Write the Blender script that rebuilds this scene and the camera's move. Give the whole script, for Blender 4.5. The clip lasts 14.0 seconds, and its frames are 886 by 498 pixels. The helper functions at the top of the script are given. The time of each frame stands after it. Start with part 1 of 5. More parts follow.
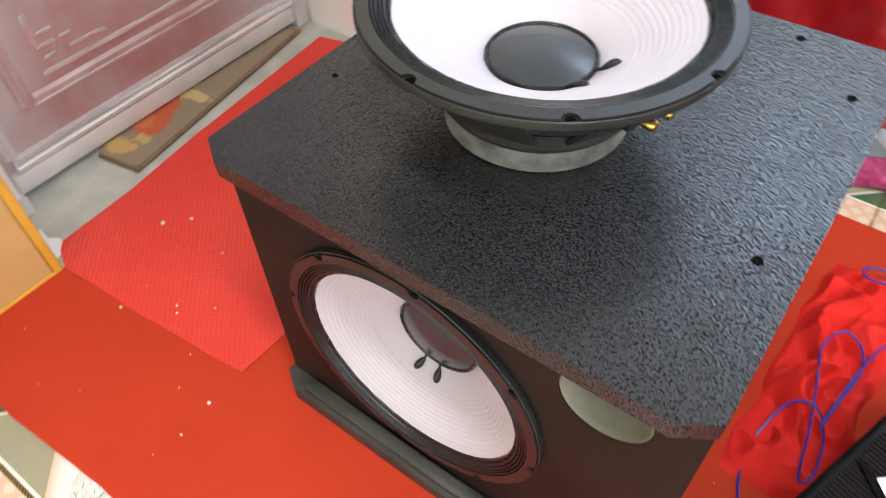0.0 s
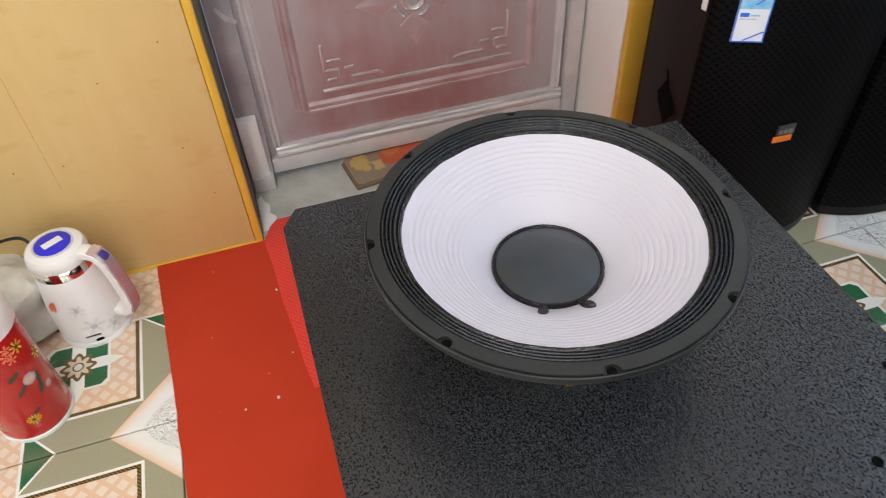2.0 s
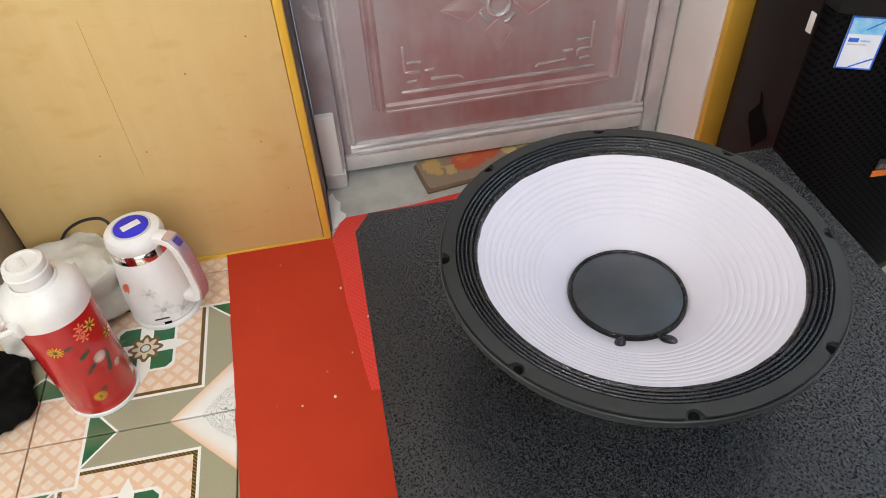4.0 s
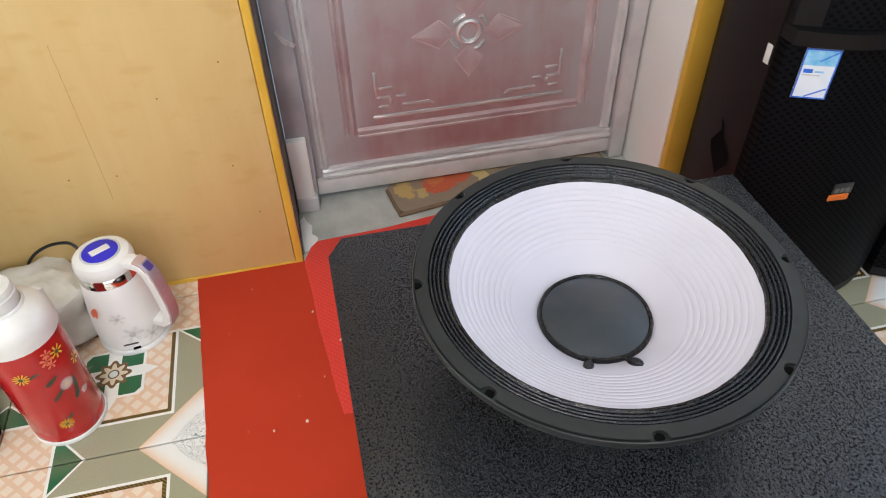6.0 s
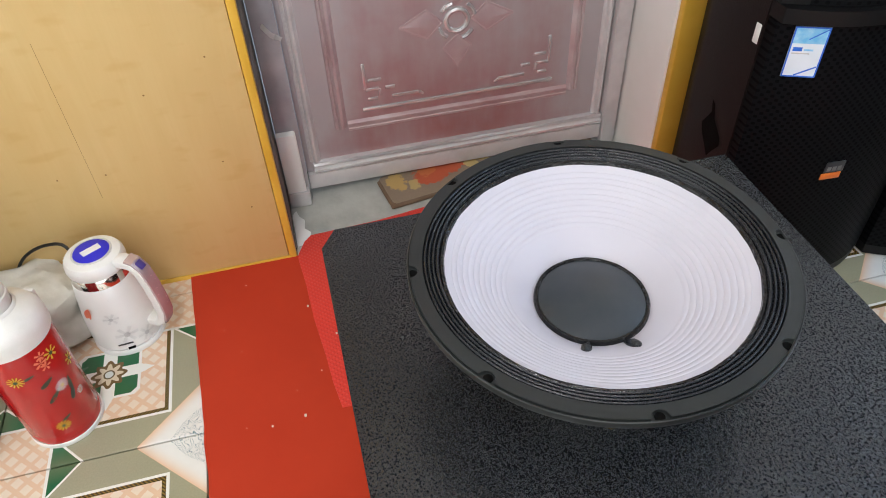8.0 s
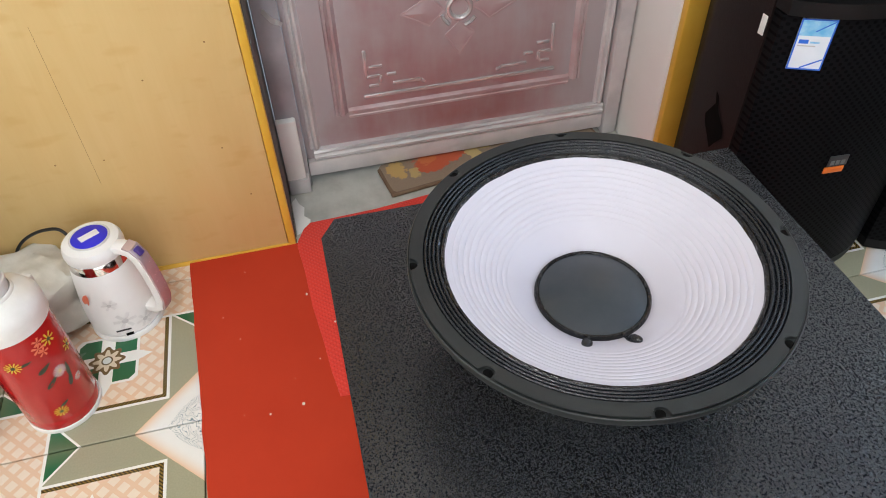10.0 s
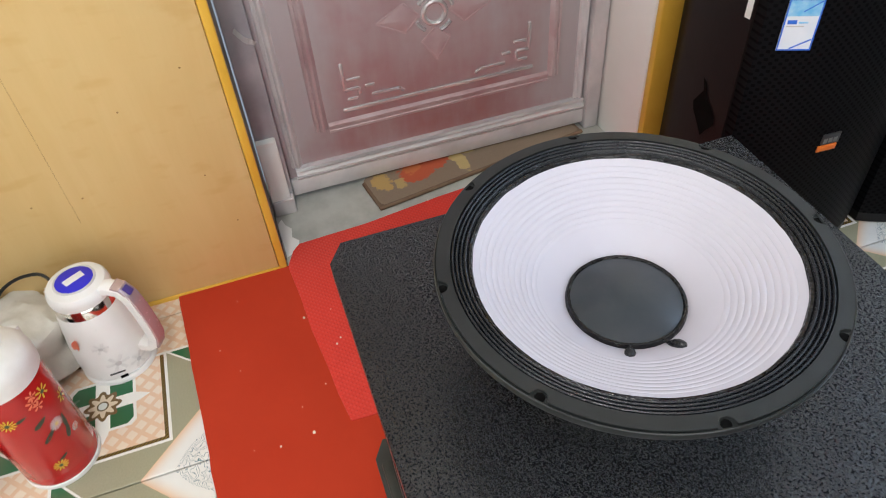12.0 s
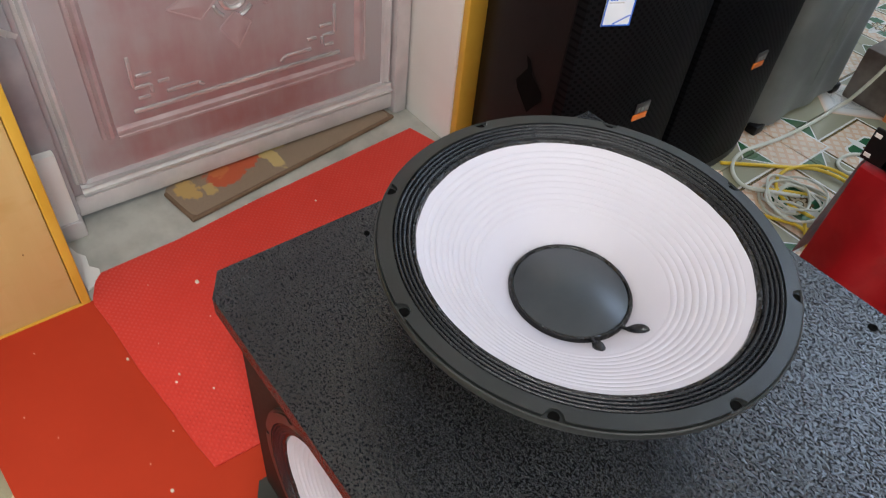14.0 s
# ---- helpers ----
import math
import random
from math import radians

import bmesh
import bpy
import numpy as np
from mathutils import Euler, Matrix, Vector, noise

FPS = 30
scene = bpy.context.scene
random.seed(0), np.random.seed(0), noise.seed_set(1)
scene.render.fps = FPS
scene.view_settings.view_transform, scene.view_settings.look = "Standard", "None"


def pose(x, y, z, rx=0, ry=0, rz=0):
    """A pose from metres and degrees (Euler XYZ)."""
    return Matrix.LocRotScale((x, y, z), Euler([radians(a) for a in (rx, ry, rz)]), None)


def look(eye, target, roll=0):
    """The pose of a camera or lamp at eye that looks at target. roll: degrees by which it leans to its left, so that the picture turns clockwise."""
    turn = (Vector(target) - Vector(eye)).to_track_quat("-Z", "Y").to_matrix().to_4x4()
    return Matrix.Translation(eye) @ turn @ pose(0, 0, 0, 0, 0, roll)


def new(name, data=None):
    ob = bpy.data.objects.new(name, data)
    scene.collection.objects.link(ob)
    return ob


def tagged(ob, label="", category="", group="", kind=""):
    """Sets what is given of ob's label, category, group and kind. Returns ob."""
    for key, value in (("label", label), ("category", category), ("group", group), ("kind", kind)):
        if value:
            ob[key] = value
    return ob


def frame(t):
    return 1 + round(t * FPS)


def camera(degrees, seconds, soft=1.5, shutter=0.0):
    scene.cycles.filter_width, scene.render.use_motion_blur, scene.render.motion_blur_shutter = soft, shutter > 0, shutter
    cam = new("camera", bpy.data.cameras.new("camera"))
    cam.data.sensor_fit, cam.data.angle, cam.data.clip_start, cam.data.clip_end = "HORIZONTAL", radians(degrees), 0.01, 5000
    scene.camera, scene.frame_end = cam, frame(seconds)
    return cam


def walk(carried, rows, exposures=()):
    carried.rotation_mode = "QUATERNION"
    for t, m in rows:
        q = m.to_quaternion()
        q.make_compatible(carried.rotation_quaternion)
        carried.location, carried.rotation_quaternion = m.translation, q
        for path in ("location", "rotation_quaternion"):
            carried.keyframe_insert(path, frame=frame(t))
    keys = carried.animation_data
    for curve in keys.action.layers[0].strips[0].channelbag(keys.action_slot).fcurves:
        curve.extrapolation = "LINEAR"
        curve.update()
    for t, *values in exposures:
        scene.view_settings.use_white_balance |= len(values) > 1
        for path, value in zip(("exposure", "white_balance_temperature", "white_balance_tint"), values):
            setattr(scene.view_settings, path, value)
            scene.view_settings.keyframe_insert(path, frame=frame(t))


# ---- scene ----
cam = camera(64.4, 14.0, soft=0.95, shutter=0.4)
PATH = [
    (0, (0.598, 0.124, 1.052), (-0.213, 1.154, -0.458), -2.3),
    (0.3, (0.607, 0.081, 1.069), (-0.153, 1.184, -0.415), -5.6),
    (0.5, (0.609, 0.071, 1.073), (-0.22, 1.156, -0.388), -8.2),
    (0.7, (0.613, 0.062, 1.092), (-0.192, 1.195, -0.347), -4.4),
    (1, (0.634, 0.154, 1.142), (-0.242, 1.298, -0.245), 1.8),
    (1.2, (0.644, 0.228, 1.152), (-0.426, 1.247, -0.194), 3.5),
    (1.5, (0.714, 0.358, 1.156), (-0.573, 0.954, -0.255), 1.6),
    (2, (0.773, 0.453, 1.184), (-0.591, 0.834, -0.228), -3.1),
    (2.5, (0.76, 0.457, 1.172), (-0.656, 0.701, -0.219), -5.5),
    (3, (0.751, 0.45, 1.173), (-0.663, 0.653, -0.227), -5.5),
    (5.5, (0.74, 0.442, 1.191), (-0.678, 0.728, -0.19), 0.1),
    (6, (0.75, 0.442, 1.193), (-0.684, 0.749, -0.167), -1.4),
    (6.5, (0.748, 0.451, 1.171), (-0.649, 0.768, -0.226), -3.4),
    (7, (0.752, 0.435, 1.182), (-0.659, 0.741, -0.201), -3.0),
    (7.5, (0.755, 0.439, 1.184), (-0.669, 0.758, -0.184), -3.1),
    (8, (0.751, 0.441, 1.184), (-0.667, 0.762, -0.19), -2.6),
    (10.5, (0.74, 0.442, 1.184), (-0.647, 0.753, -0.222), -1.6),
    (11, (0.737, 0.443, 1.189), (-0.658, 0.758, -0.209), -0.6),
    (11.5, (0.728, 0.429, 1.188), (-0.662, 0.757, -0.213), -1.3),
    (12, (0.692, 0.399, 1.175), (-0.682, 0.793, -0.224), -4.6),
    (12.2, (0.671, 0.39, 1.173), (-0.618, 0.953, -0.248), -0.6),
    (12.5, (0.623, 0.352, 1.146), (-0.532, 1.168, -0.268), -2.0),
    (13, (0.562, 0.316, 1.124), (-0.536, 1.287, -0.237), 2.2),
    (13.5, (0.54, 0.288, 1.125), (-0.558, 1.251, -0.24), 4.8),
    (14, (0.544, 0.288, 1.129), (-0.489, 1.248, -0.289), 7.0),
]
walk(cam, [(t, look(eye, target, roll)) for t, eye, target, roll in PATH],
     [(0, 0.74, 6450, 10), (0.3, 0.96, 6450, 10), (0.6, 1.16, 6450, 10), (1.0, 0.92, 6450, 10), (1.3, 0.62, 6450, 10), (1.6, 0.26, 6450, 10), (2.0, 0.18, 6400, 10), (3.2, 0.18, 6400, 10), (5.3, 0.18, 6170, 9), (11.5, 0.18, 6180, 9), (13, 0.18, 6320, 9), (14, 0.18, 6330, 9)])

# ---- light ----
world = bpy.data.worlds.new("world")
scene.world = world
world.use_nodes = True
world.node_tree.nodes["Background"].inputs[0].default_value = (0.75, 0.85, 1.0, 1)
world.node_tree.nodes["Background"].inputs[1].default_value = 0.4


def lamp(name, x, y, z, rx, ry, rz, sx, sy, watts, colour):
    d = bpy.data.lights.new(name, "AREA")
    d.shape, d.size, d.size_y, d.energy, d.color = "RECTANGLE", sx, sy, watts, colour
    ob = new(name, d)
    ob.matrix_world = pose(x, y, z, rx, ry, rz)
    return ob


# two unseen battens, added to light downwards and up to the reflected ceiling
lamp("fill_light_down", 1.0, 0.1, 2.335, 0, 0, 0, 1.2, 0.10, 20, (1.0, 0.97, 0.93))
lamp("fill_light_up", 1.0, 0.1, 2.425, 180, 0, 0, 1.2, 0.10, 9, (1.0, 0.97, 0.93))
lamp("rear_fill_down", 0.6, 3.4, 2.335, 0, 0, 0, 1.2, 0.10, 2, (0.74, 0.86, 1.0))
lamp("rear_fill_up", 0.6, 3.4, 2.425, 180, 0, 0, 1.2, 0.10, 30, (0.52, 0.69, 1.0))
# unseen area lights added behind the camera and at the far end, as daylight
lamp("east_fill_light", 2.96, 0.1, 1.30, 0, 90, 0, 2.2, 2.6, 35, (1.0, 0.98, 0.96))
lamp("south_fill_light", 0.9, -2.14, 1.45, 90, 0, 0, 2.4, 1.8, 18, (1.0, 0.99, 0.97))
lamp("north_daylight_fill", 0.9, 4.52, 1.35, -90, 0, 0, 2.6, 2.2, 26, (0.70, 0.84, 1.0))


# ---- materials ----
class Nodes:
    """Small wrapper to write node sums as plain arithmetic."""

    def __init__(self, name):
        self.m = bpy.data.materials.new(name)
        self.m.use_nodes = True
        self.t = self.m.node_tree
        self.b = self.t.nodes["Principled BSDF"]
        self.tc = self.t.nodes.new("ShaderNodeTexCoord")

    def node(self, kind, **kw):
        n = self.t.nodes.new(kind)
        for k, v in kw.items():
            n.inputs[k].default_value = v
        return n

    def link(self, a, b):
        self.t.links.new(a, b)

    def put(self, socket, v):
        if isinstance(v, bpy.types.NodeSocket):
            self.link(v, socket)
        else:
            socket.default_value = v

    def math(self, op, a, b=0.0, c=0.0, clamp=False):
        n = self.t.nodes.new("ShaderNodeMath")
        n.operation, n.use_clamp = op, clamp
        for i, v in enumerate((a, b, c)):
            self.put(n.inputs[i], v)
        return n.outputs[0]

    def inside(self, v, lo, hi):
        return self.math("MULTIPLY", self.math("GREATER_THAN", v, lo), self.math("LESS_THAN", v, hi))

    def mix(self, f, a, b):
        n = self.t.nodes.new("ShaderNodeMix")
        n.data_type = "RGBA"
        self.put(n.inputs[0], f)
        self.put(n.inputs[6], a if isinstance(a, bpy.types.NodeSocket) else (*a, 1))
        self.put(n.inputs[7], b if isinstance(b, bpy.types.NodeSocket) else (*b, 1))
        return n.outputs[2]

    def noise(self, scale, detail=4.0, rough=0.55, vec=None, distortion=0.0):
        n = self.node("ShaderNodeTexNoise", Scale=scale, Detail=detail, Roughness=rough, Distortion=distortion)
        self.link(vec or self.tc.outputs["Object"], n.inputs["Vector"])
        return n.outputs["Fac"]

    def ramp(self, v, lo, hi):
        n = self.t.nodes.new("ShaderNodeMapRange")
        self.put(n.inputs[0], v)
        n.inputs[1].default_value, n.inputs[2].default_value = lo, hi
        return n.outputs[0]

    def stretch(self, sx, sy, sz):
        n = self.t.nodes.new("ShaderNodeMapping")
        n.inputs["Scale"].default_value = (sx, sy, sz)
        self.link(self.tc.outputs["Object"], n.inputs["Vector"])
        return n.outputs[0]

    def xyz(self):
        n = self.t.nodes.new("ShaderNodeSeparateXYZ")
        self.link(self.tc.outputs["Object"], n.inputs[0])
        return n.outputs

    def bump(self, h, strength, distance):
        n = self.t.nodes.new("ShaderNodeBump")
        n.inputs["Strength"].default_value, n.inputs["Distance"].default_value = strength, distance
        self.link(h, n.inputs["Height"])
        self.link(n.outputs[0], self.b.inputs["Normal"])

    def done(self, colour, rough=0.5, metal=0.0, **kw):
        self.put(self.b.inputs["Base Color"], colour if isinstance(colour, bpy.types.NodeSocket) else (*colour, 1))
        self.put(self.b.inputs["Roughness"], rough)
        self.b.inputs["Metallic"].default_value = metal
        for k, v in kw.items():
            self.put(self.b.inputs[k], v)
        return self.m


def worn(name, a, b, rough=0.5, metal=0.0, scale=8.0, grain=120.0, bump=0.15, spread=0.12, dist=0.002, **kw):
    """Two tones mottled at a large scale, with a fine grain in gloss and relief."""
    n = Nodes(name)
    big = n.ramp(n.noise(scale), 0.35, 0.65)
    fine = n.noise(grain, 3.0)
    col = n.mix(big, a, b)
    if bump:
        n.bump(fine, bump, dist)
    return n.done(col, n.math("MULTIPLY_ADD", fine, spread, rough - spread / 2), metal, **kw)


def make_textured_black():
    """Rolled texture paint: low soft plateaus and small pits, all one black."""
    n = Nodes("black_texture_paint")
    pit = n.ramp(n.noise(400, 3.0, 0.6), 0.405, 0.488)
    soft = n.noise(170, 2.0)
    n.bump(n.math("MULTIPLY_ADD", soft, 0.6, pit), 0.56, 0.0022)
    dust = n.ramp(n.noise(6), 0.4, 0.75)
    col = n.mix(dust, (0.0040, 0.0050, 0.0076), (0.0062, 0.0075, 0.0108))
    return n.done(col, n.math("MULTIPLY_ADD", pit, -0.22, 0.48), 0.0, **{"Specular IOR Level": n.math("MULTIPLY_ADD", pit, 0.88, 0.10)})


def make_tile():
    """Glazed patterned tile, drawn in the tile's own square of -0.5 to 0.5."""
    n = Nodes("patterned_tile_glaze")
    T = 0.394
    o = n.xyz()
    u, v = n.math("DIVIDE", o[0], T), n.math("DIVIDE", o[1], T)
    a, b = n.math("ABSOLUTE", u), n.math("ABSOLUTE", v)
    m = n.math("MAXIMUM", a, b)
    e = n.math("SUBTRACT", 0.5, m)
    same = n.math("GREATER_THAN", n.math("MULTIPLY", u, v), 0.0)
    pa, pb = n.math("SUBTRACT", 0.5, a), n.math("SUBTRACT", 0.5, b)
    psum, pmax, pmin = n.math("ADD", pa, pb), n.math("MAXIMUM", pa, pb), n.math("MINIMUM", pa, pb)
    # lattice ground
    s1 = n.math("ABSOLUTE", n.math("SINE", n.math("MULTIPLY", n.math("ADD", u, v), 34.0)))
    s2 = n.math("ABSOLUTE", n.math("SINE", n.math("MULTIPLY", n.math("SUBTRACT", u, v), 34.0)))
    lat = n.math("MAXIMUM", n.math("GREATER_THAN", s1, 0.86), n.math("GREATER_THAN", s2, 0.86))
    col = n.mix(n.math("MULTIPLY", lat, 0.75), (0.78, 0.66, 0.53), (0.72, 0.47, 0.30))
    white, olive, green, gold = (0.82, 0.81, 0.76), (0.30, 0.29, 0.19), (0.025, 0.13, 0.055), (0.20, 0.13, 0.03)
    # olive band, white line, gold border
    speck = n.noise(300, 2.0)
    goldc = n.mix(n.math("GREATER_THAN", n.math("SINE", n.math("MULTIPLY", n.math("ADD", u, v), 330.0)), 0.0), gold, (0.05, 0.035, 0.012))
    col = n.mix(n.math("LESS_THAN", e, 0.205), col, goldc)
    col = n.mix(n.math("LESS_THAN", e, 0.185), col, white)
    col = n.mix(n.math("LESS_THAN", e, 0.170), col, n.mix(speck, olive, (0.38, 0.37, 0.26)))
    # plain corners: lattice star edged in green
    off = n.math("SUBTRACT", 1.0, same)
    wedge = n.math("MULTIPLY", off, n.math("LESS_THAN", n.math("MULTIPLY_ADD", pmin, 0.9, pmax), 0.42))
    col = n.mix(wedge, col, white)
    col = n.mix(n.math("MULTIPLY", off, n.math("LESS_THAN", n.math("MULTIPLY_ADD", pmin, 0.9, pmax), 0.405)), col, n.mix(n.ramp(pmin, 0.0, 0.09), (0.10, 0.16, 0.08), green))
    col = n.mix(n.math("MULTIPLY", off, n.math("LESS_THAN", pmax, 0.27)), col, white)
    col = n.mix(n.math("MULTIPLY", off, n.math("LESS_THAN", pmax, 0.255)), col, n.mix(n.math("MULTIPLY", lat, 0.75), (0.78, 0.66, 0.53), (0.72, 0.47, 0.30)))
    # scrolled diamond corners
    dia = n.math("MULTIPLY", same, n.math("LESS_THAN", psum, 0.33))
    edge = n.ramp(psum, 0.22, 0.33)
    swirl = n.node("ShaderNodeTexWave", Scale=9.0, Distortion=14.0, Detail=1.0)
    swirl.inputs["Detail Scale"].default_value = 2.2
    n.link(n.stretch(1 / T, 1 / T, 0), swirl.inputs["Vector"])
    scroll = n.math("MULTIPLY", n.inside(swirl.outputs["Fac"], 0.35, 0.62), n.math("LESS_THAN", n.math("MULTIPLY_ADD", pmax, 0.35, psum), 0.235))
    dcol = n.mix(scroll, n.mix(n.math("MULTIPLY", edge, edge), (0.80, 0.80, 0.77), (0.74, 0.50, 0.32)), (0.10, 0.20, 0.24))
    col = n.mix(dia, col, dcol)
    # flower and four petals
    r = n.math("SQRT", n.math("ADD", n.math("MULTIPLY", u, u), n.math("MULTIPLY", v, v)))
    star = n.math("LESS_THAN", n.math("ADD", n.math("MULTIPLY", n.math("MINIMUM", a, b), 2.2), n.math("MAXIMUM", a, b)), 0.235)
    col = n.mix(star, col, white)
    pet = n.math("MULTIPLY", n.math("LESS_THAN", m, 0.165), n.math("GREATER_THAN", n.math("MINIMUM", a, b), 0.018))
    pet2 = n.math("MULTIPLY", n.math("LESS_THAN", m, 0.150), n.math("GREATER_THAN", n.math("MINIMUM", a, b), 0.036))
    col = n.mix(n.math("MULTIPLY", pet, n.math("LESS_THAN", n.math("ADD", a, b), 0.30)), col, white)
    col = n.mix(n.math("MULTIPLY", pet2, n.math("LESS_THAN", n.math("ADD", a, b), 0.27)), col, green)
    ang = n.math("ARCTAN2", v, u)
    lobe = n.math("MULTIPLY_ADD", n.math("COSINE", n.math("MULTIPLY", ang, 8.0)), 0.012, 0.083)
    col = n.mix(n.math("LESS_THAN", r, lobe), col, (0.16, 0.10, 0.04))
    lobe2 = n.math("MULTIPLY_ADD", n.math("COSINE", n.math("MULTIPLY", ang, 8.0)), 0.016, 0.058)
    col = n.mix(n.math("LESS_THAN", r, lobe2), col, (0.66, 0.56, 0.40))
    col = n.mix(n.math("LESS_THAN", r, 0.030), col, (0.14, 0.10, 0.05))
    col = n.mix(n.math("LESS_THAN", r, 0.022), col, (0.62, 0.66, 0.62))
    grime = n.ramp(n.noise(5.0, vec=n.stretch(1, 1, 1)), 0.45, 0.8)
    col = n.mix(n.math("MULTIPLY", grime, 0.22), col, (0.30, 0.26, 0.20))
    n.bump(n.noise(25, 2.0), 0.03, 0.002)
    return n.done(col, n.math("MULTIPLY_ADD", grime, 0.2, 0.18))


def make_plywood():
    n = Nodes("yellow_plywood")
    g = n.noise(5.0, 5.0, 0.6, n.stretch(2.0, 2.0, 0.35), 1.2)
    g2 = n.noise(60.0, 3.0, 0.6, n.stretch(3.0, 3.0, 0.05))
    col = n.mix(n.ramp(g, 0.3, 0.7), (0.66, 0.465, 0.19), (0.70, 0.51, 0.225))
    col = n.mix(n.math("MULTIPLY", n.ramp(g2, 0.45, 0.75), 0.05), col, (0.52, 0.28, 0.075))
    blot = n.ramp(n.noise(2.6, 3.0, 0.5), 0.45, 0.75)
    col = n.mix(n.math("MULTIPLY", blot, 0.25), col, (0.62, 0.36, 0.09))
    fleck = n.ramp(n.noise(3.0, 2.0, 0.5, n.stretch(1.0, 4.0, 10.0)), 0.58, 0.72)
    col = n.mix(n.math("MULTIPLY", fleck, 0.32), col, (0.56, 0.33, 0.09))
    n.bump(g2, 0.06, 0.001)
    return n.done(col, n.math("MULTIPLY_ADD", g, 0.15, 0.38))


def make_carpet(name, a, b, emboss):
    n = Nodes(name)
    o = n.xyz()
    f = n.noise(900, 2.0)
    big = n.ramp(n.noise(4.0), 0.3, 0.7)
    col = n.mix(big, a, b)
    col = n.mix(n.math("MULTIPLY", f, 0.35), col, tuple(c * 0.55 for c in a))
    if emboss:
        k = 3.14159 / 0.0125
        s = n.math("MULTIPLY", n.math("SINE", n.math("MULTIPLY", n.math("ADD", o[0], o[1]), k)), n.math("SINE", n.math("MULTIPLY", n.math("SUBTRACT", o[0], o[1]), k)))
        dot = n.ramp(n.math("ABSOLUTE", s), 0.45, 0.85)
        # lighter colour on the dots paints the highlights of the embossing
        col = n.mix(n.math("MULTIPLY", dot, n.math("MULTIPLY_ADD", big, 0.16, 0.05)), col, (0.86, 0.22, 0.17))
        n.bump(n.math("ADD", n.math("MULTIPLY_ADD", dot, 1.0, n.math("MULTIPLY", f, 0.25)), n.math("MULTIPLY", n.noise(16, 2.0), 9.0)), 0.5, 0.0015)
    else:
        n.bump(f, 0.4, 0.001)
    return n.done(col, 0.55 if emboss else 0.85, 0.0, **{"Specular IOR Level": 0.32 if emboss else 0.12})


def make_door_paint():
    """Maroon sheet steel mottled with silver-grey, heavier upwards and towards the stiles."""
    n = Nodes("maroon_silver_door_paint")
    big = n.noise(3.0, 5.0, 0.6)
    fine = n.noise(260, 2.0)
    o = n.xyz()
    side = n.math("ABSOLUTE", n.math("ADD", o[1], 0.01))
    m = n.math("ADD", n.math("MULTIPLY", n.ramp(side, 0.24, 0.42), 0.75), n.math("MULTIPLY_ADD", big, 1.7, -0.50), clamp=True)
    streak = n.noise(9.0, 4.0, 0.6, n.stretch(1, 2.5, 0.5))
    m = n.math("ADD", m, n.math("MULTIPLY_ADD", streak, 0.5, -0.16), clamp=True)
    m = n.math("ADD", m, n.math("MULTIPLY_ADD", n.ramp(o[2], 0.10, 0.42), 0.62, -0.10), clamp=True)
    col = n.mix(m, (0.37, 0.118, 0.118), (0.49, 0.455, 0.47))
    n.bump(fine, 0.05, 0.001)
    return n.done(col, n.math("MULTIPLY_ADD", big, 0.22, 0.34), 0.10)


def make_mat():
    n = Nodes("brown_mat_pile")
    o = n.xyz()
    f = n.noise(700, 2.0)
    col = n.mix(f, (0.37, 0.28, 0.20), (0.22, 0.16, 0.11))
    x, y = o[0], o[1]

    def patch(col, cy, cx, ky, kx, ns, size, tone):
        d = n.math("SQRT", n.math("ADD", n.math("POWER", n.math("MULTIPLY", n.math("SUBTRACT", y, cy), ky), 2.0), n.math("POWER", n.math("MULTIPLY", n.math("SUBTRACT", x, cx), kx), 2.0)))
        v = n.math("ADD", d, n.math("MULTIPLY", n.noise(ns, 3.0), 1.4))
        return n.mix(n.math("MULTIPLY", n.math("SUBTRACT", 1.0, n.ramp(v, size - 0.12, size)), 0.9), col, tone)

    col = patch(col, -0.150, -0.020, 11.0, 17.0, 28, 1.5, (0.58, 0.10, 0.035))
    col = patch(col, -0.170, -0.040, 26.0, 30.0, 60, 1.4, (0.62, 0.18, 0.06))
    col = patch(col, -0.045, 0.000, 38.0, 15.0, 55, 1.5, (0.62, 0.47, 0.20))
    col = patch(col, -0.020, -0.030, 20.0, 42.0, 65, 1.4, (0.60, 0.45, 0.19))
    col = patch(col, -0.265, -0.020, 30.0, 20.0, 55, 1.5, (0.58, 0.38, 0.13))
    col = patch(col, -0.225, 0.005, 42.0, 36.0, 55, 1.4, (0.55, 0.40, 0.16))
    n.bump(f, 0.6, 0.002)
    return n.done(col, 0.95)


def make_grille():
    n = Nodes("black_perforated_grille")
    o = n.xyz()
    k = 3.14159 / 0.0075
    s = n.math("MULTIPLY", n.math("SINE", n.math("MULTIPLY", o[1], k)), n.math("SINE", n.math("MULTIPLY", o[2], k)))
    hole = n.ramp(s, 0.1, 0.5)
    n.bump(n.math("SUBTRACT", 1.0, hole), 0.08, 0.002)
    return n.done(n.mix(hole, (0.0034, 0.0036, 0.0046), (0.0018, 0.0019, 0.0024)), 0.55, 0.0, **{"Specular IOR Level": n.math("MULTIPLY_ADD", hole, -0.05, 0.10)})


def make_cone():
    n = Nodes("white_paper_cone")
    f = n.noise(400, 3.0)
    n.bump(f, 0.08, 0.001)
    return n.done(n.mix(n.ramp(n.noise(7), 0.3, 0.7), (0.51, 0.495, 0.556), (0.54, 0.522, 0.585)), 0.55)


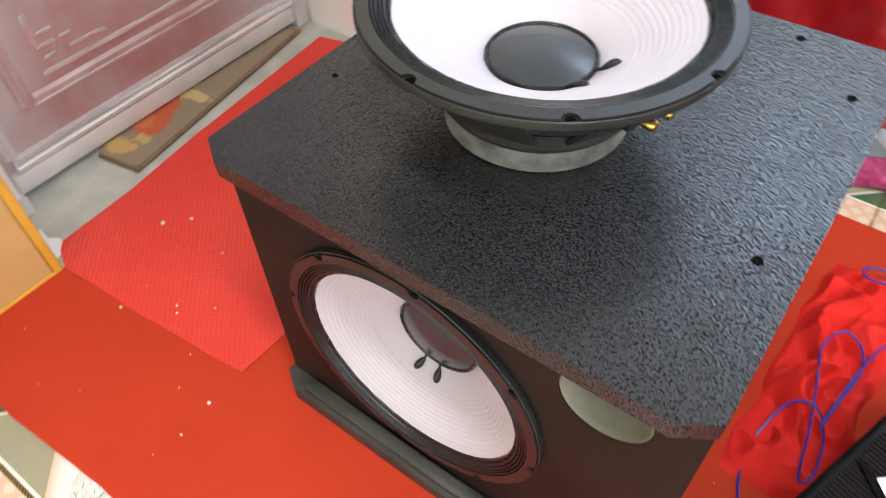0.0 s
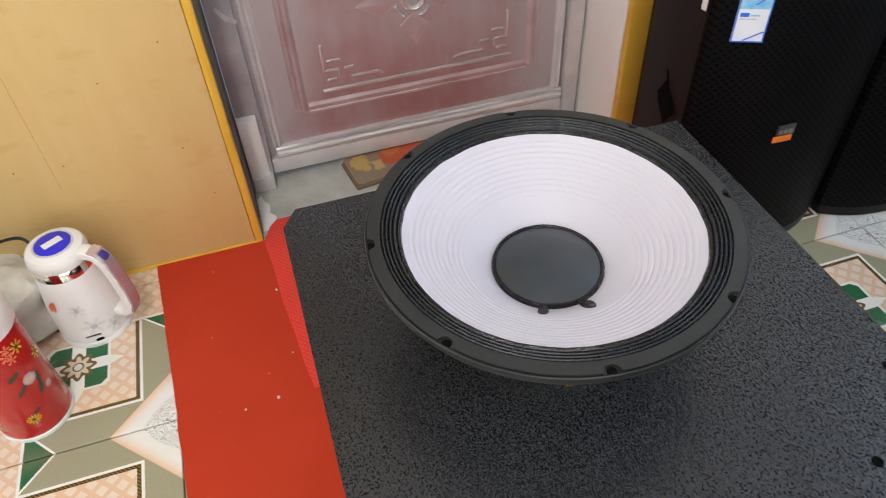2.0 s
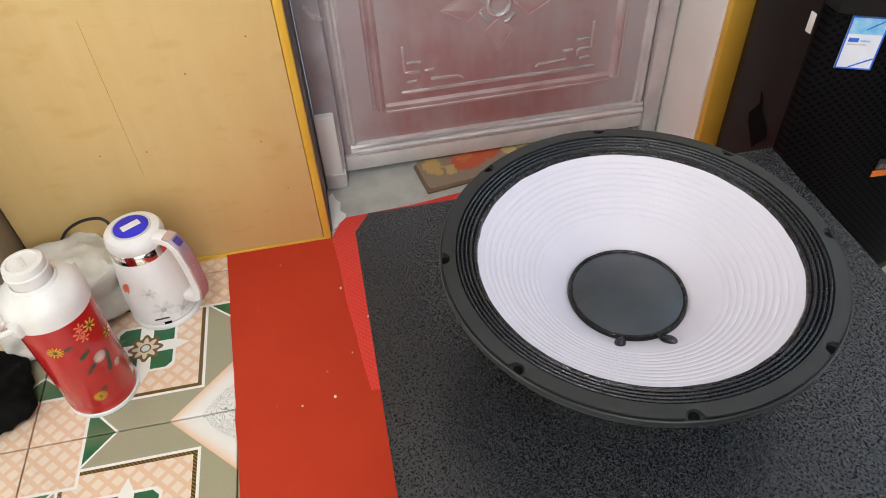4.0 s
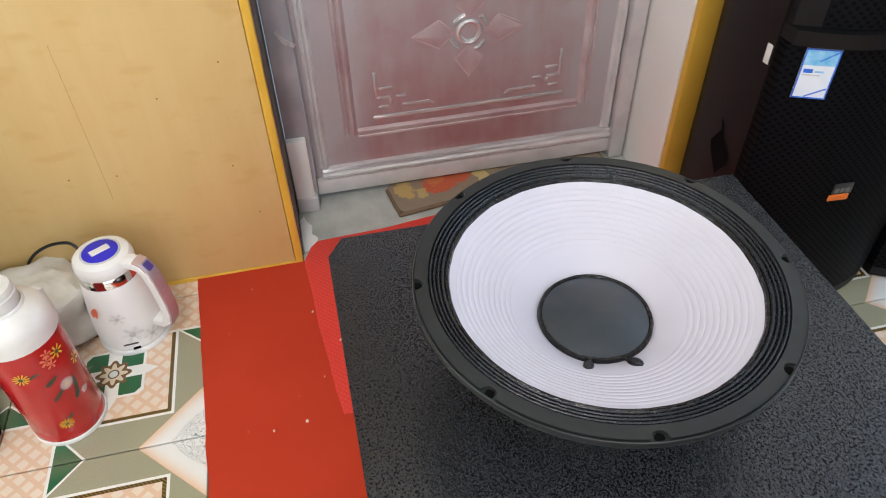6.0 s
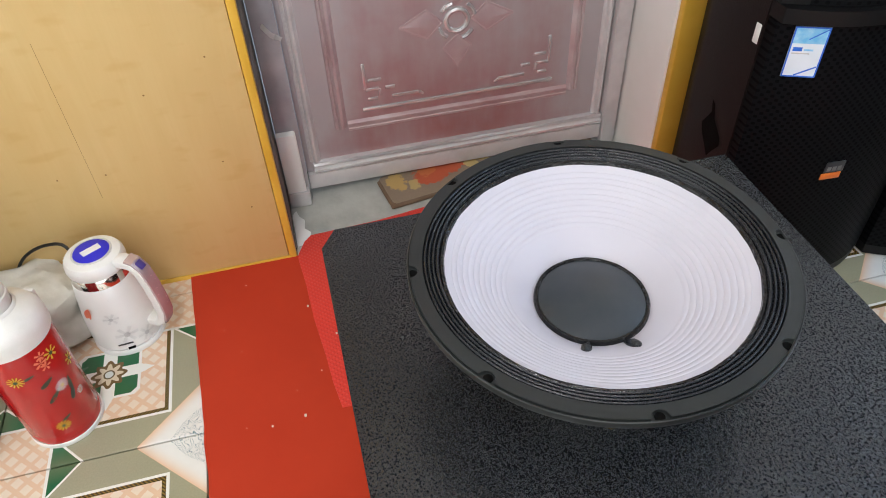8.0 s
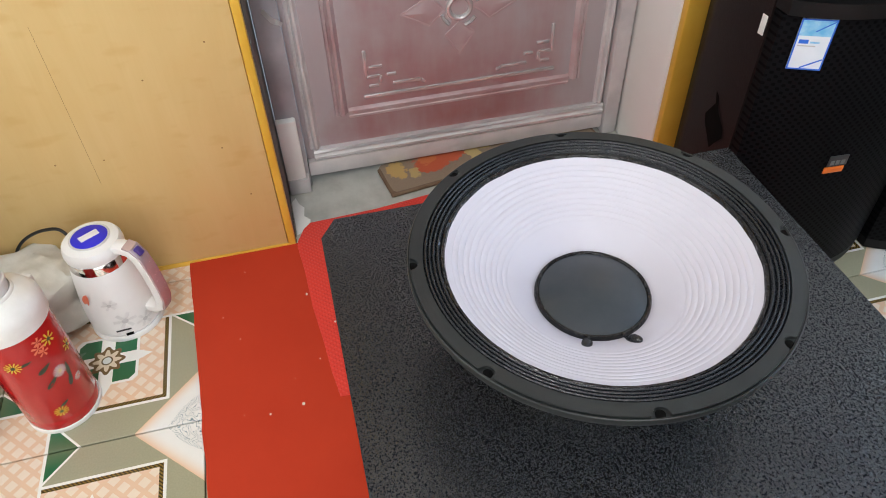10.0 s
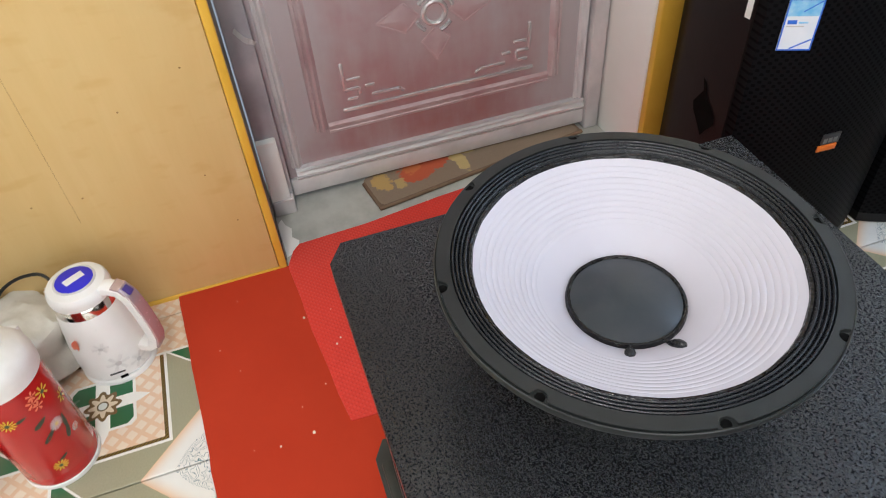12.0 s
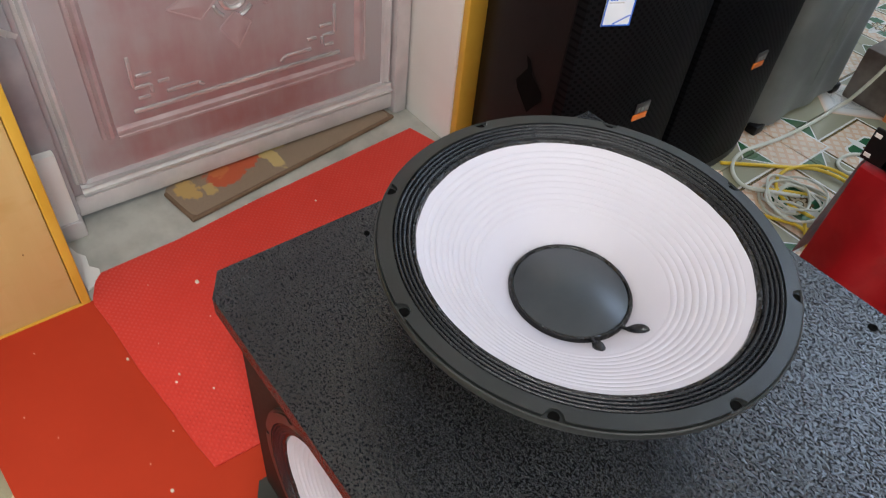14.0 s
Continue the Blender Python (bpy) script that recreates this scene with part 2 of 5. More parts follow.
def make_flask_red():
    """Glossy red enamel."""
    n = Nodes("red_flower_enamel")
    col = n.mix(n.ramp(n.noise(9), 0.3, 0.7), (0.40, 0.010, 0.013), (0.47, 0.016, 0.016))
    return n.done(col, 0.22, 0.0, **{"Coat Weight": 0.4})


M = {}
M["black_tex"] = make_textured_black()
M["tile"] = make_tile()
M["ply"] = make_plywood()
M["ply_edge"] = worn("orange_varnished_edge", (0.70, 0.41, 0.045), (0.76, 0.47, 0.065), 0.4, 0, 9, 90, 0.05)
M["carpet"] = make_carpet("deep_red_felt", (0.50, 0.044, 0.017), (0.56, 0.054, 0.021), False)
M["carpet_light"] = make_carpet("bright_red_embossed_mat", (0.73, 0.046, 0.030), (0.78, 0.058, 0.039), True)
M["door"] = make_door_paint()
M["silver"] = worn("silver_moulding_paint", (0.66, 0.65, 0.66), (0.80, 0.79, 0.79), 0.24, 0.55, 14, 60, 0)
M["door_trim"] = worn("maroon_grey_door_relief", (0.44, 0.29, 0.30), (0.58, 0.50, 0.51), 0.35, 0.15, 7, 160, 0)
M["grey_metal"] = worn("grey_door_frame_paint", (0.54, 0.52, 0.525), (0.68, 0.655, 0.65), 0.40, 0.1, 10, 160, 0)
M["post"] = worn("dull_grey_post_paint", (0.34, 0.335, 0.355), (0.47, 0.46, 0.475), 0.45, 0.0, 9, 160, 0)
M["plaster"] = worn("white_plaster", (0.84, 0.835, 0.79), (0.88, 0.875, 0.84), 0.7, 0, 5, 90, 0.12)
M["wall"] = worn("off_white_wall_paint", (0.66, 0.66, 0.62), (0.74, 0.74, 0.70), 0.7, 0, 2, 90, 0.1)
M["ceiling"] = worn("white_ceiling_paint", (0.78, 0.78, 0.76), (0.83, 0.83, 0.81), 0.7, 0, 2, 90, 0.1)
M["concrete"] = worn("grey_cement", (0.40, 0.40, 0.36), (0.54, 0.54, 0.49), 0.75, 0, 12, 120, 0.3)
M["grout_and_shade"] = worn("dark_grout_and_reveal_shade", (0.12, 0.11, 0.09), (0.2, 0.18, 0.15), 0.9, 0, 20, 200, 0.2)
M["mat"] = make_mat()
M["mat_edge"] = worn("brown_mat_binding", (0.16, 0.10, 0.06), (0.20, 0.13, 0.08), 0.85, 0, 40, 300, 0.3)
M["rubber"] = worn("black_satin_frame", (0.0135, 0.0155, 0.0158), (0.0200, 0.0222, 0.0225), 0.34, 0, 12, 300, 0.06)
M["surround"] = worn("black_doped_cloth", (0.0075, 0.0088, 0.0118), (0.0120, 0.0140, 0.0182), 0.26, 0, 20, 900, 0.35, 0.16, 0.0014)
M["cone"] = make_cone()
M["cap"] = worn("grey_dust_cap", (0.030, 0.037, 0.044), (0.040, 0.047, 0.055), 0.24, 0, 14, 700, 0.008)
M["glue"] = worn("glossy_black_glue", (0.004, 0.004, 0.005), (0.007, 0.007, 0.008), 0.05, 0, 60, 55, 0.8, 0.04, 0.008)
M["magnet"] = worn("grey_magnet", (0.10, 0.105, 0.10), (0.24, 0.25, 0.235), 0.5, 0.2, 34, 200, 0.1)
M["steel_black"] = worn("black_cast_basket", (0.012, 0.011, 0.010), (0.02, 0.018, 0.017), 0.5, 0, 20, 200, 0.1)
M["gold"] = worn("gold_plated_brass", (0.80, 0.52, 0.10), (0.85, 0.60, 0.16), 0.25, 1.0, 30, 200, 0.05)
M["baffle"] = worn("dark_brown_stained_board", (0.011, 0.0062, 0.0052), (0.017, 0.0095, 0.0078), 0.6, 0, 6, 140, 0.15, **{"Specular IOR Level": 0.25})
M["lip"] = worn("dusty_grey_black_lip", (0.026, 0.029, 0.026), (0.050, 0.054, 0.048), 0.55, 0, 10, 160, 0.2)
M["port"] = worn("pale_grey_port_tube", (0.20, 0.21, 0.17), (0.28, 0.28, 0.23), 0.45, 0, 20, 90, 0.1)
# near-black paints the shade inside holes, slots and pockets; also seam and print
M["hole"] = worn("hole_shade_and_black_print", (0.002, 0.002, 0.002), (0.004, 0.004, 0.004), 0.8, 0, 30, 200, 0, **{"Specular IOR Level": 0.05})
M["white_plastic"] = worn("white_plastic", (0.78, 0.78, 0.76), (0.83, 0.83, 0.82), 0.3, 0, 10, 120, 0.03)
M["white_worn"] = worn("worn_white_plastic", (0.70, 0.69, 0.65), (0.80, 0.79, 0.77), 0.38, 0, 14, 140, 0.06)
M["chrome"] = worn("chromed_steel", (0.72, 0.70, 0.68), (0.80, 0.78, 0.76), 0.12, 1.0, 10, 200, 0.02)
M["pink_silver"] = worn("silver_pink_plastic", (0.52, 0.40, 0.42), (0.62, 0.50, 0.52), 0.25, 0.5, 10, 200, 0.02)
M["blue"] = worn("blue_lid_disc", (0.02, 0.02, 0.55), (0.03, 0.03, 0.62), 0.2, 0, 10, 100, 0.02)
M["purple"] = worn("dark_purple_switch", (0.05, 0.03, 0.20), (0.07, 0.04, 0.25), 0.3, 0, 10, 100, 0.02)
M["flask_red"] = make_flask_red()
M["yellow_print"] = worn("yellow_print", (0.70, 0.48, 0.03), (0.78, 0.55, 0.06), 0.35, 0, 60, 300, 0)
M["white_print"] = worn("white_print", (0.75, 0.75, 0.74), (0.80, 0.80, 0.80), 0.35, 0, 60, 300, 0)
M["coral_print"] = worn("coral_print", (0.75, 0.16, 0.08), (0.80, 0.22, 0.12), 0.35, 0, 60, 300, 0)
M["leaf_print"] = worn("dark_green_print", (0.035, 0.045, 0.03), (0.06, 0.07, 0.04), 0.35, 0, 60, 300, 0)
M["grey_print"] = worn("grey_print", (0.50, 0.50, 0.50), (0.60, 0.60, 0.60), 0.35, 0, 60, 300, 0)
M["bag"] = worn("grey_white_sack", (0.58, 0.57, 0.51), (0.72, 0.71, 0.66), 0.55, 0, 16, 90, 0.3)
M["black_cloth"] = worn("black_cloth", (0.003, 0.003, 0.003), (0.006, 0.006, 0.006), 0.9, 0, 20, 400, 0.4, **{"Specular IOR Level": 0.1})
M["black_plastic"] = worn("black_plastic", (0.0045, 0.0045, 0.005), (0.0075, 0.0075, 0.008), 0.42, 0, 12, 300, 0.08, **{"Specular IOR Level": 0.25})
M["grille"] = make_grille()
M["spk_side"] = worn("black_brown_speaker_paint", (0.0078, 0.0048, 0.0046), (0.0112, 0.0070, 0.0066), 0.55, 0, 8, 300, 0.2, **{"Specular IOR Level": 0.14})
M["orange"] = worn("orange_badge", (0.75, 0.16, 0.02), (0.82, 0.2, 0.03), 0.35, 0, 30, 100, 0)
M["badge_grey"] = worn("dark_grey_badge", (0.06, 0.06, 0.065), (0.09, 0.09, 0.095), 0.3, 0.4, 30, 100, 0)
M["label_white"] = worn("white_label_paper", (0.74, 0.79, 0.86), (0.80, 0.84, 0.90), 0.4, 0, 20, 100, 0)
M["label_blue"] = worn("blue_label_print", (0.02, 0.12, 0.62), (0.03, 0.16, 0.70), 0.4, 0, 20, 100, 0)
M["label_sky"] = worn("sky_blue_label_print", (0.16, 0.50, 0.82), (0.40, 0.68, 0.88), 0.4, 0, 60, 100, 0)
M["grey_cover"] = worn("grey_satin_cover", (0.12, 0.13, 0.125), (0.18, 0.19, 0.185), 0.40, 0, 6, 160, 0.1)
M["satin"] = worn("dark_red_satin", (0.22, 0.004, 0.007), (0.30, 0.008, 0.011), 0.34, 0, 10, 9, 0.30, 0.10, 0.03)
M["red_cloth"] = worn("bright_red_cloth", (0.66, 0.016, 0.012), (0.74, 0.025, 0.018), 0.8, 0, 14, 500, 0.1, **{"Specular IOR Level": 0.25})
M["blue_wire"] = worn("blue_wire_sheath", (0.03, 0.025, 0.28), (0.05, 0.04, 0.36), 0.4, 0, 20, 200, 0)
M["yellow_wire"] = worn("yellow_wire_sheath", (0.78, 0.52, 0.02), (0.84, 0.60, 0.04), 0.4, 0, 20, 200, 0)
M["white_wire"] = worn("white_wire_sheath", (0.62, 0.62, 0.52), (0.72, 0.72, 0.62), 0.45, 0, 20, 200, 0)
M["amp_grey"] = worn("grey_amplifier_face", (0.17, 0.18, 0.175), (0.22, 0.23, 0.225), 0.45, 0.2, 20, 200, 0.05)
M["amp_gold"] = worn("copper_gold_fascia", (0.55, 0.25, 0.075), (0.62, 0.30, 0.10), 0.35, 0.5, 10, 300, 0.05)
M["magenta"] = worn("magenta_lace", (0.30, 0.02, 0.10), (0.50, 0.08, 0.22), 0.8, 0, 60, 200, 0.6)
M["amber"] = worn("amber_brown_glaze", (0.36, 0.11, 0.015), (0.52, 0.20, 0.03), 0.25, 0, 12, 90, 0.1)
M["stone"] = worn("dark_worn_stone", (0.07, 0.05, 0.042), (0.20, 0.17, 0.15), 0.35, 0, 9, 60, 0.3)
M["knot"] = worn("brown_knot", (0.26, 0.13, 0.03), (0.36, 0.20, 0.06), 0.5, 0, 60, 300, 0)
M["crumb"] = worn("pale_crumbs", (0.72, 0.62, 0.50), (0.80, 0.72, 0.62), 0.8, 0, 60, 300, 0)
M["wire_black"] = worn("black_cable_rubber", (0.008, 0.008, 0.008), (0.014, 0.014, 0.014), 0.5, 0, 20, 200, 0)


def glow(name, colour, strength):
    n = Nodes(name)
    return n.done(colour, 0.3, 0.0, **{"Emission Color": (*colour, 1), "Emission Strength": strength})


M["green_lcd"] = glow("green_backlit_display", (0.02, 0.9, 0.08), 1.2)
M["red_led"] = glow("red_indicator", (0.9, 0.03, 0.08), 2.0)
M["tube"] = glow("lit_diffuser", (1.0, 0.97, 0.92), 1.5)


# ---- builders ----
def mesh_of(name, bm, mat, smooth=True):
    bmesh.ops.recalc_face_normals(bm, faces=bm.faces)
    me = bpy.data.meshes.new(name)
    bm.to_mesh(me)
    bm.free()
    for m in mat if isinstance(mat, (list, tuple)) else (mat,):
        me.materials.append(m)
    if smooth:
        me.shade_smooth()
        me.set_sharp_from_angle(angle=radians(35))
    return me


def part(name, bm, mat, parent, label="", m=None):
    """Links a bmesh as one mesh object under a thing or part."""
    ob = new(name, mesh_of(name, bm, mat))
    ob.parent = parent
    if m is not None:
        ob.matrix_basis = m
    if label:
        tagged(ob, label)
    return ob


def thing(name, label, category, m=None, bm=None, mat=None, group="", kind=""):
    """A top-level thing: a mesh, or an Empty at its base."""
    ob = new(name, mesh_of(name, bm, mat) if bm else None)
    if m is not None:
        ob.matrix_basis = m
    return tagged(ob, label, category, group, kind)


def box(x0, x1, y0, y1, z0, z1, bevel=0.0, seg=2, bm=None):
    out = bm or bmesh.new()
    r = bmesh.ops.create_cube(out, size=1)
    for v in r["verts"]:
        v.co = Vector(((x0 + x1) / 2 + v.co.x * (x1 - x0), (y0 + y1) / 2 + v.co.y * (y1 - y0), (z0 + z1) / 2 + v.co.z * (z1 - z0)))
    if bevel:
        edges = {e for v in r["verts"] for e in v.link_edges}
        bmesh.ops.bevel(out, geom=list(edges), offset=bevel, segments=seg, profile=0.5, affect="EDGES")
    return out


def lathe(profile, seg=64, bm=None, wobble=None):
    """Turns (radius, height) pairs round z; wobble(angle) scales the radius."""
    out = bm or bmesh.new()
    rings = []
    for r, z in profile:
        if r <= 1e-6:
            rings.append([out.verts.new((0, 0, z))])
        else:
            ring = []
            for i in range(seg):
                a = 2 * math.pi * i / seg
                k = wobble(a) if wobble else 1.0
                ring.append(out.verts.new((r * k * math.cos(a), r * k * math.sin(a), z)))
            rings.append(ring)
    for p, q in zip(rings, rings[1:]):
        for i in range(seg):
            j = (i + 1) % seg
            if len(p) == 1 and len(q) == 1:
                continue
            if len(p) == 1:
                out.faces.new((p[0], q[i], q[j]))
            elif len(q) == 1:
                out.faces.new((p[i], p[j], q[0]))
            else:
                out.faces.new((p[i], p[j], q[j], q[i]))
    return out


def prism(outline, z0, z1, bevel=0.0, holes=(), bm=None):
    """A flat outline (with holes) raised from z0 to z1."""
    out = bm or bmesh.new()
    edges = []
    for loop in (outline, *holes):
        vs = [out.verts.new((x, y, z0)) for x, y in loop]
        edges += [out.edges.new((vs[i], vs[(i + 1) % len(vs)])) for i in range(len(vs))]
    fill = bmesh.ops.triangle_fill(out, use_beauty=True, use_dissolve=False, edges=edges)
    faces = [g for g in fill["geom"] if isinstance(g, bmesh.types.BMFace)]
    ext = bmesh.ops.extrude_face_region(out, geom=faces)
    for v in ext["geom"]:
        if isinstance(v, bmesh.types.BMVert):
            v.co.z = z1
    if bevel:
        flat = [e for e in out.edges if len(e.link_faces) == 2 and e.calc_face_angle(0) > 1.2]
        bmesh.ops.bevel(out, geom=flat, offset=bevel, segments=2, profile=0.5, affect="EDGES")
    return out


def ring_points(cx, cy, r, n=40):
    return [(cx + r * math.cos(2 * math.pi * i / n), cy + r * math.sin(2 * math.pi * i / n)) for i in range(n)]


def tube(points, r, seg=8, closed=False, bm=None, steps=6):
    """A round cord along a smooth line through the points."""
    out = bm or bmesh.new()
    P = [Vector(p) for p in points]
    line = []
    n = len(P)
    for i in range(n - 1):
        a, b, c, d = P[max(i - 1, 0)], P[i], P[i + 1], P[min(i + 2, n - 1)]
        for k in range(steps):
            t = k / steps
            line.append(0.5 * (2 * b + (c - a) * t + (2 * a - 5 * b + 4 * c - d) * t * t + (3 * b - a - 3 * c + d) * t ** 3))
    line.append(P[-1])
    rings = []
    up = Vector((0.13, 0.21, 0.97))
    for i, p in enumerate(line):
        w = (line[min(i + 1, len(line) - 1)] - line[max(i - 1, 0)]).normalized()
        s = w.cross(up)
        s = s.normalized() if s.length > 1e-4 else w.orthogonal().normalized()
        q = w.cross(s)
        rr = r(i / (len(line) - 1)) if callable(r) else r
        rings.append([out.verts.new(p + rr * (math.cos(2 * math.pi * k / seg) * s + math.sin(2 * math.pi * k / seg) * q)) for k in range(seg)])
    for a, b in zip(rings, rings[1:]):
        for k in range(seg):
            out.faces.new((a[k], a[(k + 1) % seg], b[(k + 1) % seg], b[k]))
    out.faces.new(rings[0])
    out.faces.new(rings[-1][::-1])
    return out


def grid(nx, ny, fn, bm=None):
    """An nx by ny sheet whose points are fn(u, v)."""
    out = bm or bmesh.new()
    vs = [[out.verts.new(fn(i / nx, j / ny)) for j in range(ny + 1)] for i in range(nx + 1)]
    for i in range(nx):
        for j in range(ny):
            out.faces.new((vs[i][j], vs[i + 1][j], vs[i + 1][j + 1], vs[i][j + 1]))
    return out


def structure(name, bm, mat, label=""):
    return thing(name, label, "", None, bm, mat, "", "structure")


# ---- room ----
TILE, TX, TY = 0.397, -0.1000, -0.2505
floor = structure("floor", box(-0.60, 3.0, -2.2, 4.6, -0.08, -0.010), M["grout_and_shade"], "patterned ceramic tile floor with dark joints")
ceiling = structure("ceiling", box(-0.95, 3.1, -2.3, 4.7, 2.80, 2.90), M["ceiling"], "plain white painted ceiling")
DOOR_Y0, DOOR_Y1 = 0.370, 1.304
wall_west = structure("wall_west_a", box(-0.84, -0.565, -2.2, DOOR_Y0 - 0.012, -0.08, 2.80), M["plaster"], "white plastered wall beside the door")
structure("wall_west_b", box(-0.84, -0.585, DOOR_Y1, 4.6, -0.08, 2.80, 0.004), M["plaster"], "white plastered wall with a worn corner")
structure("wall_west_lintel", box(-0.84, -0.570, DOOR_Y0 - 0.012, DOOR_Y1, 2.06, 2.80), M["plaster"], "white plastered wall above the door")
# dark colour on the reveal stands for shade in the slit beside the post
structure("wall_west_reveal", box(-0.84, -0.567, DOOR_Y0 - 0.012, DOOR_Y0, -0.02, 2.06, 0.002), M["grout_and_shade"], "bare masonry door reveal, coloured dark for its shaded slit")
# these three walls are unseen; added to close the room and bounce light
structure("wall_south", box(-0.95, 3.1, -2.3, -2.2, -0.08, 2.8), M["wall"], "unseen off-white wall, added to close the room")
structure("wall_north", box(-0.95, 3.1, 4.6, 4.7, -0.08, 2.8), M["wall"], "unseen off-white wall, added to close the room")
structure("wall_east", box(3.0, 3.1, -2.2, 4.6, -0.08, 2.8), M["wall"], "unseen off-white wall, added to close the room")

panel = structure("wall_panel", box(-0.564, -0.545, -0.297, 0.350, 0.0, 2.3, 0.002), M["ply"], "yellow varnished plywood wall panel")
for y, z in ((0.265, 0.31), (0.297, 0.177), (-0.059, 0.332), (0.033, 0.326), (0.289, 0.549), (0.159, 0.489), (-0.109, 0.083)):
    part("nail_head", lathe([(0.0, 0.0008), (0.0014, 0.0008), (0.0021, 0.0)], 10), M["knot"], panel, "", pose(-0.5452, y, z, 0, 90, 0))
part("crack", box(-0.0002, 0.0003, -0.0003, 0.0003, 0.27, 0.62), M["knot"], panel, "", pose(-0.545, 0.008, 0.0))
structure("trim_panel_edge", box(-0.566, -0.541, 0.351, 0.369, 0.0, 2.3, 0.003), M["ply_edge"], "orange varnished edge strip of the panel")
structure("trim_panel_foot", box(-0.5445, -0.541, -0.297, 0.354, 0.0, 0.012, 0.001), M["ply_edge"], "orange paint line along the panel's foot")
structure("trim_door_side", box(-0.584, -0.562, DOOR_Y1 + 0.004, DOOR_Y1 + 0.070, 0.0, 2.2, 0.004), M["ply_edge"], "orange varnished door trim")
structure("wall_pillar", box(-0.564, -0.40, -0.75, -0.300, 0.0, 2.3, 0.006), worn("dark_taupe_wood", (0.20, 0.15, 0.10), (0.27, 0.21, 0.15), 0.5, 0, 6, 90, 0.08), "dull brown wooden upright beside the panel")
threshold = structure("threshold", box(-0.84, -0.548, DOOR_Y0 + 0.001, DOOR_Y1 - 0.001, -0.009, 0.0025, 0.001), M["concrete"], "grey cement door threshold with chipped edge")

patch = [(-0.575, 0.374), (-0.700, 0.373), (-0.715, 0.384), (-0.690, 0.390), (-0.672, 0.402), (-0.640, 0.398), (-0.622, 0.412), (-0.600, 0.408), (-0.585, 0.396)]
structure("trim_plaster_smear", prism(patch, 0.0026, 0.0050, 0.0006), M["plaster"], "smear of white plaster on the threshold")

# ---- door ----
DX = -0.785
door = thing("door_1", "closed maroon steel door mottled with silver-grey", "door", pose(DX, 0.857, 0.022), kind="structure")
frame_bm = box(-0.02, 0.030, -0.482, -0.425, -0.019, 2.02, 0.004)
part("door_frame", frame_bm, M["post"], door, "grey painted steel door post")
part("door_frame", box(-0.02, 0.022, 0.400, 0.441, -0.019, 2.02, 0.004), M["grey_metal"], door, "grey painted steel door post")
part("door_frame", box(-0.02, 0.022, -0.425, 0.400, 1.97, 2.02, 0.004), M["grey_metal"], door)
part("door_block", box(-0.02, 0.050, -0.483, -0.435, -0.019, 0.20, 0.004), M["plaster"], door, "white painted block at the post's foot")
part("door_plinth", box(-0.02, 0.056, -0.4835, -0.428, -0.019, 0.026, 0.004), M["grey_metal"], door, "grey chipped plinth under the block")
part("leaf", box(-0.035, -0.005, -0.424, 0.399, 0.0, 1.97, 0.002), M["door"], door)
part("kick_plate", box(-0.006, 0.012, -0.424, 0.399, 0.0, 0.045, 0.003), M["grey_metal"], door, "grey bottom rail")


def moulding(a, b, w, h, name="moulding", mat="silver", parent=door):
    """A ridged raised strip between two (y, z) points on the leaf."""
    (y0, z0), (y1, z1) = a, b
    length = math.hypot(y1 - y0, z1 - z0)
    prof = [(-0.5, 0.0), (-0.42, 0.6), (-0.25, 0.75), (-0.18, 0.45), (0.0, 0.95), (0.2, 0.95), (0.3, 0.5), (0.5, 0.0)]
    out = bmesh.new()
    ends = [[out.verts.new((h * q, p * w, s * length)) for p, q in prof] for s in (0, 1)]
    for i in range(len(prof) - 1):
        out.faces.new((ends[0][i], ends[0][i + 1], ends[1][i + 1], ends[1][i]))
    for e in ends:
        out.faces.new(e)
    ang = math.degrees(math.atan2(y1 - y0, z1 - z0))
    return part(name, out, M[mat], parent, "", pose(-0.006, y0, z0, -ang, 0, 0))


def ridge(a, b, w, h, parent=door, name="relief_line", mat="silver"):
    """A low rounded pressed line on the leaf."""
    (y0, z0), (y1, z1) = a, b
    length = math.hypot(y1 - y0, z1 - z0)
    ang = math.degrees(math.atan2(y1 - y0, z1 - z0))
    return part(name, box(0, h, -w / 2, w / 2, 0, length, min(w, h) * 0.45, 2), M[mat], parent, "", pose(-0.0056, y0, z0, -ang, 0, 0))


moulding((-0.405, 0.058), (0.398, 0.058), 0.040, 0.022)
moulding((-0.398, 0.078), (-0.398, 1.92), 0.030, 0.014, mat="grey_metal")
moulding((0.385, 0.078), (0.385, 1.92), 0.030, 0.014, mat="grey_metal")
moulding((-0.318, 0.165), (-0.318, 0.86), 0.034, 0.015, mat="door_trim")
moulding((0.305, 0.86), (0.305, 0.165), 0.034, 0.012, mat="door_trim")
moulding((0.29, 0.165), (-0.30, 0.165), 0.034, 0.006, mat="door_trim")
moulding((-0.30, 0.86), (0.29, 0.86), 0.034, 0.015, mat="door_trim")
ridge((-0.258, 0.205), (0.246, 0.205), 0.011, 0.007)
ridge((-0.258, 0.80), (0.246, 0.80), 0.011, 0.007)
for s in (-1, 1):
    c = -0.006
    for (y0, z0), (y1, z1) in (((0.240, 0.33), (0.240, 0.260)), ((0.240, 0.258), (0.205, 0.258)), ((0.205, 0.258), (0.205, 0.238)),
                               ((0.232, 0.283), (0.198, 0.283)), ((0.19, 0.258), (0.165, 0.258)), ((0.175, 0.232), (0.105, 0.232)), ((0.105, 0.232), (0.094, 0.222)), ((0.236, 0.232), (0.21, 0.232))):
        ridge((c + s * y0, z0), (c + s * y1, z1), 0.009, 0.005)


